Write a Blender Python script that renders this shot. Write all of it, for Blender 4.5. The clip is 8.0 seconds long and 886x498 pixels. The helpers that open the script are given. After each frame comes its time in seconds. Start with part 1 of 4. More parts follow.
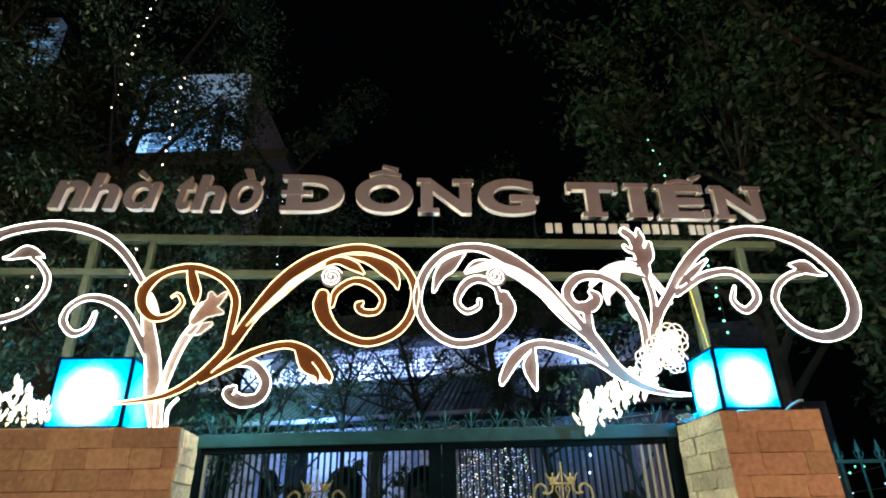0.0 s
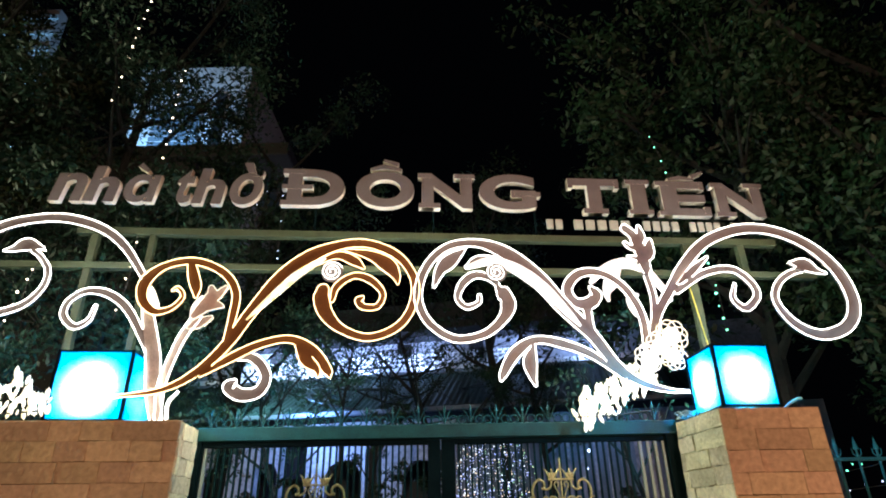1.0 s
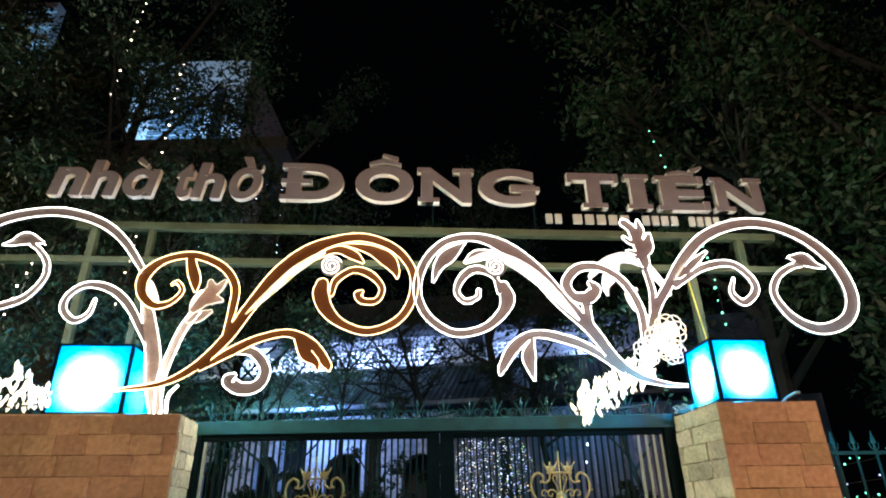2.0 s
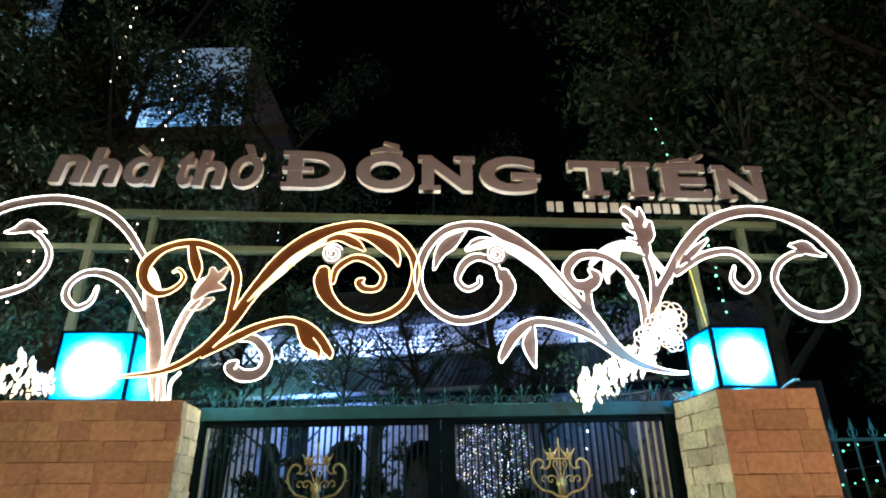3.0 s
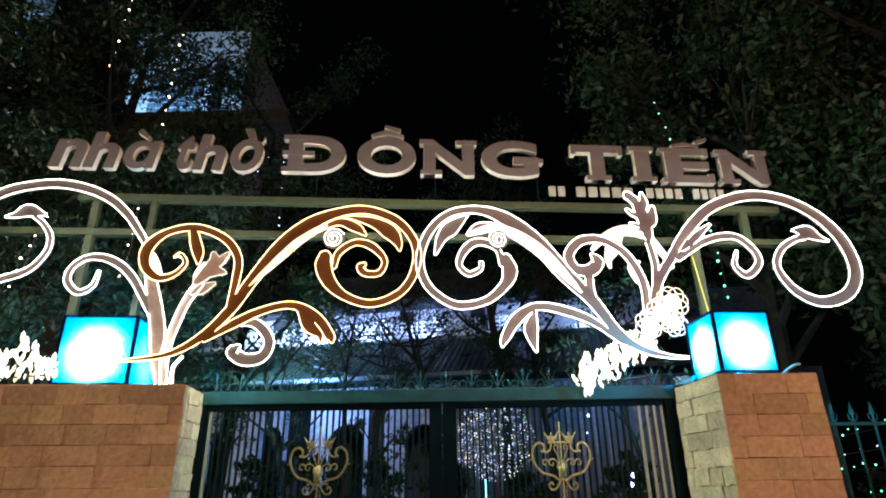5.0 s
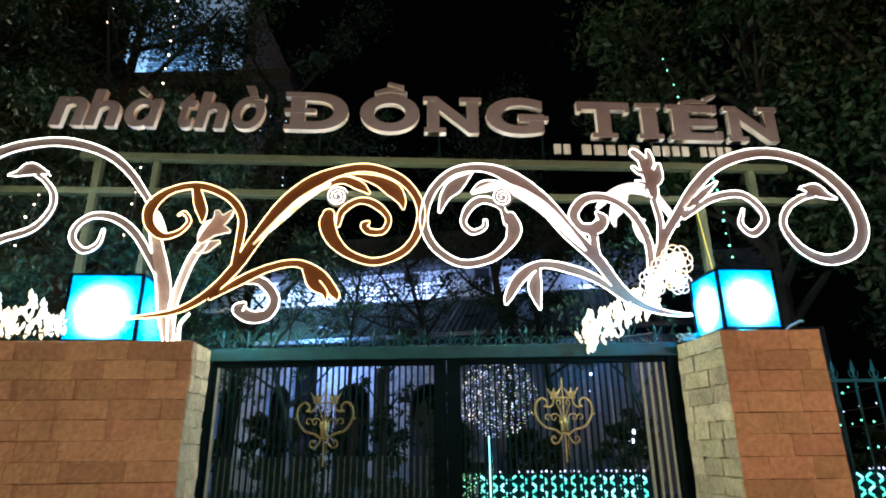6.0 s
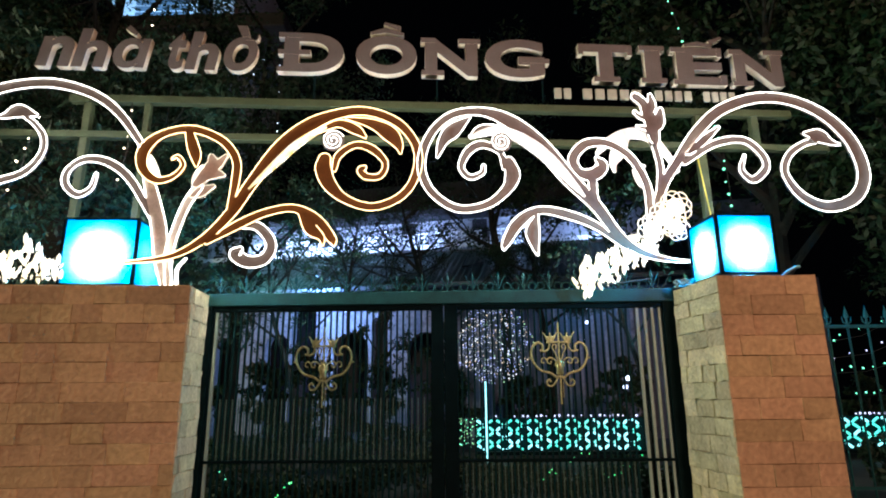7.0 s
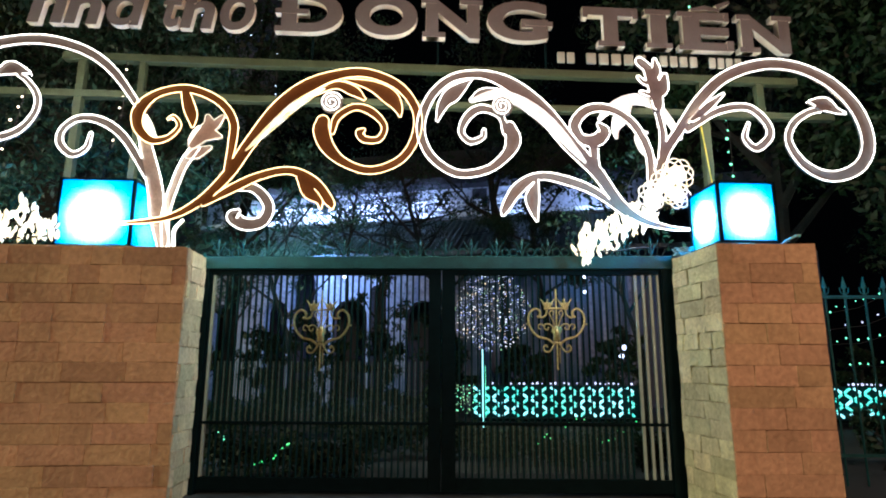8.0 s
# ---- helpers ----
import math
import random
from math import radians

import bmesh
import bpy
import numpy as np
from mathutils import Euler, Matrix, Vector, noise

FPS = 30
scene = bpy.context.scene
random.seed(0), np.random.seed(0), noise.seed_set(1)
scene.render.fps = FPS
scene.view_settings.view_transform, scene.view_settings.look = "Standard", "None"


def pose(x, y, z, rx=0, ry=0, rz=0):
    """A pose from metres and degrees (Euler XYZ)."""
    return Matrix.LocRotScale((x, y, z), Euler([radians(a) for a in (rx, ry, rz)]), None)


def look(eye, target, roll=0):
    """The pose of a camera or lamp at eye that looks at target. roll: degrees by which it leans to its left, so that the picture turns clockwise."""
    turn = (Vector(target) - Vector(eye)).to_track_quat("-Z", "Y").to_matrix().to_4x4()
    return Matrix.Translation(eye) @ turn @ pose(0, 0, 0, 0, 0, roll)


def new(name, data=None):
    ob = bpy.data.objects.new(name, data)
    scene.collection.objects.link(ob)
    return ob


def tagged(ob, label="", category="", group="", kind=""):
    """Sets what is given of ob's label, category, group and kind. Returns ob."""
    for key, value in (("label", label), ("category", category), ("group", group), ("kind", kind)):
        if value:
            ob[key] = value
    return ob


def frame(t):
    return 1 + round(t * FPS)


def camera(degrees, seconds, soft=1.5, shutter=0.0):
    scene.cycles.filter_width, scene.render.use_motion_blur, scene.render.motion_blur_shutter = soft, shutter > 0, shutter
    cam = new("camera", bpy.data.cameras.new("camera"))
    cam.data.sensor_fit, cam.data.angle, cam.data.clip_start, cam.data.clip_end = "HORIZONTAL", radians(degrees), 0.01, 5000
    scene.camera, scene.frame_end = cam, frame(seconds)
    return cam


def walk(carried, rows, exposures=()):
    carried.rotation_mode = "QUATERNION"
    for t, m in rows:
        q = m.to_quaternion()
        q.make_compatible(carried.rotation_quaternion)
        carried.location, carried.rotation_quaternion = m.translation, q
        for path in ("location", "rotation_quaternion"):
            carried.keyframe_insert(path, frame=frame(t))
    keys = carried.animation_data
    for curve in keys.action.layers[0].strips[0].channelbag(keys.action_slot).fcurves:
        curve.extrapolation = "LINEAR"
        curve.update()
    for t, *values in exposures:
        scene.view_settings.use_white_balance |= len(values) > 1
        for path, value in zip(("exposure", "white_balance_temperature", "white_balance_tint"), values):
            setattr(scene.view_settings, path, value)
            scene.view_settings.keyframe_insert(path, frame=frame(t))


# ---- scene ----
cam = camera(73.5, 8.0, soft=1.9)
PATH = [
    (0, (-0.295, -0.213, 1.645), (-0.32, 1.588, 2.515), -1.3),
    (0.5, (-0.299, -0.205, 1.645), (-0.326, 1.601, 2.503), -1.2),
    (1, (-0.308, -0.212, 1.647), (-0.332, 1.596, 2.503), -0.9),
    (1.5, (-0.305, -0.215, 1.647), (-0.327, 1.595, 2.497), -0.9),
    (3, (-0.3, -0.22, 1.639), (-0.328, 1.612, 2.441), -0.8),
    (3.5, (-0.304, -0.203, 1.642), (-0.339, 1.637, 2.425), -1.0),
    (4, (-0.307, -0.202, 1.64), (-0.339, 1.64, 2.417), -0.8),
    (5.5, (-0.3, -0.188, 1.619), (-0.338, 1.679, 2.334), -0.6),
    (6, (-0.302, -0.161, 1.585), (-0.352, 1.733, 2.226), -0.6),
    (6.5, (-0.296, -0.13, 1.549), (-0.335, 1.789, 2.113), -0.6),
    (7, (-0.302, -0.098, 1.517), (-0.347, 1.842, 2.004), -0.5),
    (7.5, (-0.3, -0.064, 1.477), (-0.344, 1.892, 1.893), -0.0),
    (8, (-0.292, -0.048, 1.461), (-0.336, 1.913, 1.851), 0.2),
]
walk(cam, [(t, look(eye, target, roll)) for t, eye, target, roll in PATH], ((0, 0.10, 6000, 7), (3.5, 0.04, 6000, 7), (8, -0.12, 6000, 7)))

# ---------- world, lamps, exposure ----------
world = bpy.data.worlds.new("night")
scene.world = world
world.use_nodes = True
world.node_tree.nodes["Background"].inputs[0].default_value = (0.35, 0.42, 0.6, 1)
world.node_tree.nodes["Background"].inputs[1].default_value = 0.0012


def area_lamp(name, eye, target, size, watts, colour):
    data = bpy.data.lights.new(name, "AREA")
    data.shape, data.size, data.energy, data.color = "DISK", size, watts, colour
    ob = new(name, data)
    ob.matrix_world = look(eye, target)
    return ob


def point_lamp(name, at, radius, watts, colour):
    data = bpy.data.lights.new(name, "POINT")
    data.shadow_soft_size, data.energy, data.color = radius, watts, colour
    ob = new(name, data)
    ob.location = at
    return ob


# street lamp over the road behind the viewer
area_lamp("street_lamp_light", (6.0, -8.6, 7.6), (1.2, 7.0, 2.4), 0.8, 1820, (1.0, 0.51, 0.34))
# unseen fill lamp added far to the left, brightens the right pillar's inner side
area_lamp("side_fill_light", (-30.0, 1.0, 8.0), (2.0, 6.8, 1.6), 0.8, 4900, (1.0, 0.88, 0.56))
# unseen floodlights, added where church walls and tower look lit; the church stands slightly turned to the street
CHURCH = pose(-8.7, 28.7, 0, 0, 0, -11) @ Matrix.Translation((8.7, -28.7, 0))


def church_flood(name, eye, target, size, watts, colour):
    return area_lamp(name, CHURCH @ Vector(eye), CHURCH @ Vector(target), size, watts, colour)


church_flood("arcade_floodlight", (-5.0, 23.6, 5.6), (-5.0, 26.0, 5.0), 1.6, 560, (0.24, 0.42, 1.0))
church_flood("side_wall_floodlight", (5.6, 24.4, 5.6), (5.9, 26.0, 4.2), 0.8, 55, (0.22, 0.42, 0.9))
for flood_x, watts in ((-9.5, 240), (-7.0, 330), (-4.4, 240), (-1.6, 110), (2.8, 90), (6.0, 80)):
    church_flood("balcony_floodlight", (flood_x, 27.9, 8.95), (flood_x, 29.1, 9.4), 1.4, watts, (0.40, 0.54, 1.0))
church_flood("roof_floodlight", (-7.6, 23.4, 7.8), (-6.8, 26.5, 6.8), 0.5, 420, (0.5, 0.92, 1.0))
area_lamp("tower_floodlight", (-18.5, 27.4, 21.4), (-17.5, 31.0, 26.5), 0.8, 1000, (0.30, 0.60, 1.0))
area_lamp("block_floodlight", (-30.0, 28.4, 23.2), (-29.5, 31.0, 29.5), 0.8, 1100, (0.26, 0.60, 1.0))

# ---------- materials ----------


def material(name, colour, rough=0.6, metal=0.0, scale=8.0, vary=0.25, bump=0.1, fine=60.0, random=0.0, spec=0.4, world=False):
    """Painted or mineral surface with variation at two scales."""
    m = bpy.data.materials.new(name)
    m.use_nodes = True
    n, l = m.node_tree.nodes, m.node_tree.links
    b = n["Principled BSDF"]
    b.inputs["Roughness"].default_value, b.inputs["Metallic"].default_value = rough, metal
    b.inputs["Specular IOR Level"].default_value = spec
    co = n.new("ShaderNodeNewGeometry" if world else "ShaderNodeTexCoord")
    big, small = n.new("ShaderNodeTexNoise"), n.new("ShaderNodeTexNoise")
    for node, s, d in ((big, scale, 4), (small, fine, 6)):
        node.inputs["Scale"].default_value, node.inputs["Detail"].default_value = s, d
        l.new(co.outputs["Position" if world else "Object"], node.inputs["Vector"])
    mix = n.new("ShaderNodeMath")
    mix.operation = "ADD"
    l.new(big.outputs["Fac"], mix.inputs[0])
    l.new(small.outputs["Fac"], mix.inputs[1])
    rng = n.new("ShaderNodeMapRange")
    rng.inputs["From Min"].default_value, rng.inputs["From Max"].default_value = 0.65, 1.35
    rng.inputs["To Min"].default_value, rng.inputs["To Max"].default_value = 1 - vary, 1 + vary
    l.new(mix.outputs[0], rng.inputs["Value"])
    value = rng.outputs["Result"]
    if random:
        info = n.new("ShaderNodeObjectInfo")
        r2 = n.new("ShaderNodeMapRange")
        r2.inputs["To Min"].default_value, r2.inputs["To Max"].default_value = 1 - random, 1 + random
        l.new(info.outputs["Random"], r2.inputs["Value"])
        mul = n.new("ShaderNodeMath")
        mul.operation = "MULTIPLY"
        l.new(value, mul.inputs[0])
        l.new(r2.outputs["Result"], mul.inputs[1])
        value = mul.outputs[0]
    tint = n.new("ShaderNodeVectorMath")
    tint.operation = "SCALE"
    tint.inputs[0].default_value = colour
    l.new(value, tint.inputs["Scale"])
    colour_out = tint.outputs[0]
    if random:
        # each block has a slightly different hue
        spread, part_of = n.new("ShaderNodeMath"), n.new("ShaderNodeMath")
        spread.operation, part_of.operation = "MULTIPLY", "FRACT"
        spread.inputs[1].default_value = 17.3
        l.new(info.outputs["Random"], spread.inputs[0])
        l.new(spread.outputs[0], part_of.inputs[0])
        hue, r3 = n.new("ShaderNodeHueSaturation"), n.new("ShaderNodeMapRange")
        r3.inputs["To Min"].default_value, r3.inputs["To Max"].default_value = 0.487, 0.514
        l.new(part_of.outputs[0], r3.inputs["Value"])
        l.new(r3.outputs["Result"], hue.inputs["Hue"])
        l.new(colour_out, hue.inputs["Color"])
        colour_out = hue.outputs["Color"]
    l.new(colour_out, b.inputs["Base Color"])
    if bump:
        bp = n.new("ShaderNodeBump")
        bp.inputs["Strength"].default_value, bp.inputs["Distance"].default_value = bump, 0.02
        l.new(mix.outputs[0], bp.inputs["Height"])
        l.new(bp.outputs[0], b.inputs["Normal"])
    return m


def glowing(name, colour, strength):
    m = bpy.data.materials.new(name)
    m.use_nodes = True
    b = m.node_tree.nodes["Principled BSDF"]
    b.inputs["Base Color"].default_value = (0.8, 0.8, 0.78, 1)
    b.inputs["Emission Color"].default_value = (*colour, 1)
    b.inputs["Emission Strength"].default_value = strength
    return m


def glare_panel(name, pale, deep, strength):
    """Glowing sheet that stands in for glare, uneven by noise."""
    m = glowing(name, pale, strength)
    n, l = m.node_tree.nodes, m.node_tree.links
    co, noise_node, mix = n.new("ShaderNodeTexCoord"), n.new("ShaderNodeTexNoise"), n.new("ShaderNodeMix")
    noise_node.inputs["Scale"].default_value, noise_node.inputs["Detail"].default_value = 5.0, 3.0
    mix.data_type = "RGBA"
    mix.inputs["A"].default_value, mix.inputs["B"].default_value = (*pale, 1), (*deep, 1)
    rng = n.new("ShaderNodeMapRange")
    rng.inputs["From Min"].default_value, rng.inputs["From Max"].default_value = 0.42, 0.62
    l.new(co.outputs["Object"], noise_node.inputs["Vector"])
    l.new(noise_node.outputs["Fac"], rng.inputs["Value"])
    l.new(rng.outputs["Result"], mix.inputs["Factor"])
    l.new(mix.outputs["Result"], n["Principled BSDF"].inputs["Emission Color"])
    return m


def diffuser(name, colour):
    m = bpy.data.materials.new(name)
    m.use_nodes = True
    n, l = m.node_tree.nodes, m.node_tree.links
    t = n.new("ShaderNodeBsdfTranslucent")
    t.inputs["Color"].default_value = (*colour, 1)
    # a little of the light goes straight through
    straight, mix = n.new("ShaderNodeBsdfTransparent"), n.new("ShaderNodeMixShader")
    straight.inputs["Color"].default_value = (0.02, 0.62, 0.80, 1)
    mix.inputs["Fac"].default_value = 0.45
    l.new(t.outputs[0], mix.inputs[1])
    l.new(straight.outputs[0], mix.inputs[2])
    l.new(mix.outputs[0], n["Material Output"].inputs["Surface"])
    return m


STONE = material("stone_cladding", (0.455, 0.335, 0.190), 0.85, 0, 1.2, 0.28, 0.8, 18, random=0.16, spec=0.2, world=True)
LEDGESTONE = material("pale_ledgestone", (0.58, 0.53, 0.34), 0.9, 0, 4.0, 0.30, 1.0, 22, random=0.20, spec=0.2, world=True)
MORTAR = material("mortar", (0.34, 0.275, 0.165), 0.95, 0, 6, 0.2, 0.3, 80, spec=0.1)
GREEN = material("green_painted_steel", (0.006, 0.055, 0.056), 0.55, 0.0, 6, 0.35, 0.05, spec=0.2)
DARK = material("dark_painted_steel", (0.002, 0.008, 0.009), 0.7, 0.0, 6, 0.3, 0.05, spec=0.03)
DARK_GREEN = material("dark_green_paint", (0.004, 0.022, 0.024), 0.7, 0.0, 6, 0.3, 0.05, spec=0.05)
GLINT_GREEN = material("bar_glint_green", (0.06, 0.125, 0.115), 0.5, 0.0, 6, 0.4, 0.05)
CREAM = material("lit_bar_and_cable_cream", (0.24, 0.35, 0.31), 0.5, 0.0, 9, 0.2, 0.05)
GOLD = material("gold_painted_iron", (0.32, 0.35, 0.16), 0.35, 0.5, 20, 0.45, 0.15)
BEAM = material("weathered_beam_paint", (0.042, 0.060, 0.029), 0.6, 0.1, 5, 0.3, 0.08)
PLATE_BROWN = material("brown_sheet_metal", (0.155, 0.060, 0.008), 0.5, 0.1, 7, 0.25, 0.05)
PLATE_ROSE = material("rose_sheet_metal", (0.185, 0.165, 0.150), 0.5, 0.1, 7, 0.25, 0.05)
# paler stem copy with the lantern's light put into its colour
PLATE_LIT = material("lantern_lit_metal", (0.60, 0.55, 0.48), 0.5, 0.1, 7, 0.3, 0.05)
LETTER = material("rose_metal_letter", (0.128, 0.121, 0.118), 0.5, 0.1, 4, 0.15, 0.04)
# cream letter sides, set much paler to carry rope light from below
LETTER_SIDE = material("lit_cream_return", (0.74, 0.68, 0.56), 0.55, 0.0, 6, 0.12, 0.04)
ADDRESS = material("cream_letter_board", (0.36, 0.39, 0.33), 0.5, 0.0, 8, 0.15, 0.04)
ROPE_WHITE = glowing("warm_white_rope_light", (1.0, 0.90, 0.80), 8.0)
ROPE_FILL = glowing("hidden_fill_rope", (1.0, 0.88, 0.74), 95.0)
ROPE_AMBER = glowing("amber_rope_light", (1.0, 0.68, 0.30), 6.0)
PETAL = glowing("lit_petal", (1.0, 0.86, 0.62), 1.5)
GLARE_WHITE = glare_panel("white_glare", (1.0, 0.95, 0.88), (0.62, 0.50, 0.40), 1.3)
GLARE_YELLOW = glare_panel("yellow_glare", (1.0, 0.90, 0.70), (0.9, 0.62, 0.06), 1.2)
PETAL_YELLOW = glowing("yellow_lit_petal", (1.0, 0.80, 0.42), 1.5)
BULB_WARM = glowing("warm_bulb", (1.0, 0.72, 0.5), 9.0)
BULB_GREEN = glowing("green_bulb", (0.15, 1.0, 0.55), 3.0)
BULB_LEAF = glowing("leaf_green_bulb", (0.06, 0.9, 0.22), 2.2)
BULB_CYAN = glowing("cyan_bulb", (0.03, 0.72, 0.58), 1.9)
BULB_PALE = glowing("pale_cyan_bulb", (0.30, 0.92, 1.0), 2.4)
BULB_LAVENDER = glowing("lavender_bulb", (0.62, 0.62, 1.0), 2.2)
BULB_BLUE = glowing("cool_bulb", (0.6, 0.7, 1.0), 5.0)
BULB_NET = glowing("dim_cool_bulb", (0.34, 0.42, 1.0), 2.6)
BULB_NET_WARM = glowing("dim_warm_bulb", (1.0, 0.70, 0.40), 2.4)
BULB_NET_WHITE = glowing("dim_white_bulb", (0.85, 0.92, 1.0), 3.4)
BULB_NET_GREEN = glowing("dim_green_bulb", (0.30, 0.75, 0.30), 1.6)
ACRYLIC = diffuser("blue_acrylic", (0.085, 0.19, 0.25))
CLEAR = bpy.data.materials.new("clear_acrylic_face")
CLEAR.use_nodes = True
clear_shader = CLEAR.node_tree.nodes.new("ShaderNodeBsdfTransparent")
CLEAR.node_tree.links.new(clear_shader.outputs[0], CLEAR.node_tree.nodes["Material Output"].inputs["Surface"])
WALL = material("white_church_plaster", (0.52, 0.53, 0.53), 0.8, 0, 1.2, 0.2, 0.05, 9)
# darker copy of the plaster, with shade put into its colour
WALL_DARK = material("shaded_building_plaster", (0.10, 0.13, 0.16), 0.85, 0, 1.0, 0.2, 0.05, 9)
# white plaster toned down to grey, so stray street light shows less
WALL_GREY = material("toned_grey_plaster", (0.22, 0.23, 0.25), 0.85, 0, 1.4, 0.5, 0.1, 7)
# roof and hall in the dark: the lack of light is put into the colour
NIGHT_DARK = material("unlit_dark_plaster", (0.022, 0.020, 0.018), 0.9, 0, 1.0, 0.4, 0.1, 9)
# near-black that puts shade into the colour of inner walls, eave, hall, openings
SHADE_BLACK = material("shade_black", (0.02, 0.02, 0.025), 0.9, 0, 1, 0.2, 0)
TIN = material("corrugated_tin", (0.062, 0.115, 0.105), 0.5, 0.5, 1.5, 0.3, 0.05, 12)
ROAD = material("asphalt", (0.05, 0.05, 0.05), 0.9, 0, 1.5, 0.3, 0.3, 90)
PAVING = material("yard_concrete", (0.03, 0.045, 0.05), 0.9, 0, 1.2, 0.25, 0.2, 40)
BARK = material("tree_bark", (0.014, 0.021, 0.018), 0.95, 0, 6, 0.35, 0.6, 30)
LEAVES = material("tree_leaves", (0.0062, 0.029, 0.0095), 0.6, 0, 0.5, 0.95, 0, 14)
# brighter leaves with the teal lantern light put into their colour
LEAVES_TEAL = material("light_tinted_leaves", (0.015, 0.058, 0.034), 0.6, 0, 1.5, 0.5, 0, 14)
PETAL_PLATE = material("pink_petal_metal", (0.58, 0.50, 0.44), 0.5, 0.0, 12, 0.2, 0.05)
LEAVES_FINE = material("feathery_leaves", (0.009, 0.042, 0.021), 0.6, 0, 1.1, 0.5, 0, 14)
YELLOW = material("yellow_cable_sheath", (0.55, 0.46, 0.06), 0.5, 0, 6, 0.2, 0.02)
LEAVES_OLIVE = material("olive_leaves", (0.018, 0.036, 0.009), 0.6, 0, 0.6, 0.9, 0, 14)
WIRE = material("black_wire", (0.02, 0.02, 0.02), 0.6, 0, 5, 0.1, 0)

# ---------- mesh helpers ----------


def part(name, bm, mat, parent=None, label=""):
    """Links a bmesh as one mesh object under a thing or a part."""
    me = bpy.data.meshes.new(name)
    bm.to_mesh(me)
    bm.free()
    me.materials.append(mat)
    ob = new(name, me)
    ob.parent = parent
    if label:
        ob["label"] = label
    return ob


def thing(name, label, category, m=Matrix(), group="", kind=""):
    ob = new(name)
    ob.empty_display_size = 0.1
    ob.matrix_world = m
    return tagged(ob, label, category, group, kind)


def box(bm, x0, x1, y0, y1, z0, z1, bevel=0.0):
    made = bmesh.ops.create_cube(bm, size=1.0, matrix=Matrix.LocRotScale(
        ((x0 + x1) / 2, (y0 + y1) / 2, (z0 + z1) / 2), None, (abs(x1 - x0), abs(y1 - y0), abs(z1 - z0))))
    if bevel:
        edges = list({e for v in made["verts"] for e in v.link_edges})
        bmesh.ops.bevel(bm, geom=edges, offset=bevel, segments=1, affect="EDGES")
    return bm


def boxed(*a, bevel=0.0):
    return box(bmesh.new(), *a, bevel=bevel)


def tube(bm, pts, r, sides=6, r_end=None, closed=False):
    """A round bar along points."""
    pts = [Vector(p) for p in pts]
    n = len(pts)
    rings = []
    for i, p in enumerate(pts):
        a = pts[(i - 1) % n] if closed or i else p
        b = pts[(i + 1) % n] if closed or i < n - 1 else p
        d = (b - a)
        d = d.normalized() if d.length > 1e-9 else Vector((0, 0, 1))
        u = d.cross(Vector((0, 1, 0)))
        if u.length < 0.1:
            u = d.cross(Vector((1, 0, 0)))
        u.normalize()
        w = d.cross(u)
        rad = r if r_end is None else r + (r_end - r) * i / max(n - 1, 1)
        rings.append([bm.verts.new(p + rad * (math.cos(k * math.tau / sides) * u + math.sin(k * math.tau / sides) * w))
                      for k in range(sides)])
    last = n if closed else n - 1
    for i in range(last):
        ra, rb = rings[i], rings[(i + 1) % n]
        for k in range(sides):
            bm.faces.new((ra[k], ra[(k + 1) % sides], rb[(k + 1) % sides], rb[k]))
    if not closed:
        bm.faces.new(rings[0][::-1])
        bm.faces.new(rings[-1])
    return bm


def glide(pts, steps=6):
    """Points of a smooth line through the given ones, of any number of coordinates."""
    P = [np.array(p, float) for p in pts]
    P = [2 * P[0] - P[1], *P, 2 * P[-1] - P[-2]]
    out = []
    for i in range(1, len(P) - 2):
        a, b, c, d = P[i - 1:i + 3]
        for s in range(steps):
            t = s / steps
            out.append(0.5 * (2 * b + (c - a) * t + (2 * a - 5 * b + 4 * c - d) * t * t + (3 * b - a - 3 * c + d) * t ** 3))
    out.append(P[-2])
    return out


def spiral(cx, cz, r0, r1, a0, turns, n=28):
    """A flat spiral in the x-z plane."""
    return [(cx + (r0 + (r1 - r0) * i / n) * math.cos(a0 + turns * math.tau * i / n), 0.0,
             cz + (r0 + (r1 - r0) * i / n) * math.sin(a0 + turns * math.tau * i / n)) for i in range(n + 1)]


def blob(bm, at, r, sub=1, squash=(1, 1, 1)):
    bmesh.ops.create_icosphere(bm, subdivisions=sub, radius=1.0, matrix=Matrix.LocRotScale(at, None, [r * s for s in squash]))
    return bm


# ---------- ground ----------
bm = boxed(-400, 400, -300, 400, -0.5, 0.0)
tagged(part("ground", bm, PAVING), "dark concrete paving of street and church yard", "ground", kind="structure")
bm = boxed(-60, 60, -14, 1.5, 0.002, 0.012)
tagged(part("road", bm, ROAD), "dark asphalt street in front of the gate", "road", kind="structure")

# ---------- gate ----------
GY = 7.2
gate_frame = thing("gate_portal", "green steel gate header with spear finials between the pillars", "gate frame")
part("header_rail", boxed(-3.44, 2.34, GY - 0.07, GY + 0.07, 2.64, 2.80, bevel=0.008), GREEN, gate_frame)
part("side_post", boxed(-3.44, -3.335, GY - 0.06, GY + 0.06, 0, 2.64, bevel=0.006), DARK, gate_frame)
part("side_post", boxed(2.20, 2.34, GY - 0.06, GY + 0.06, 0, 2.64, bevel=0.006), DARK, gate_frame)


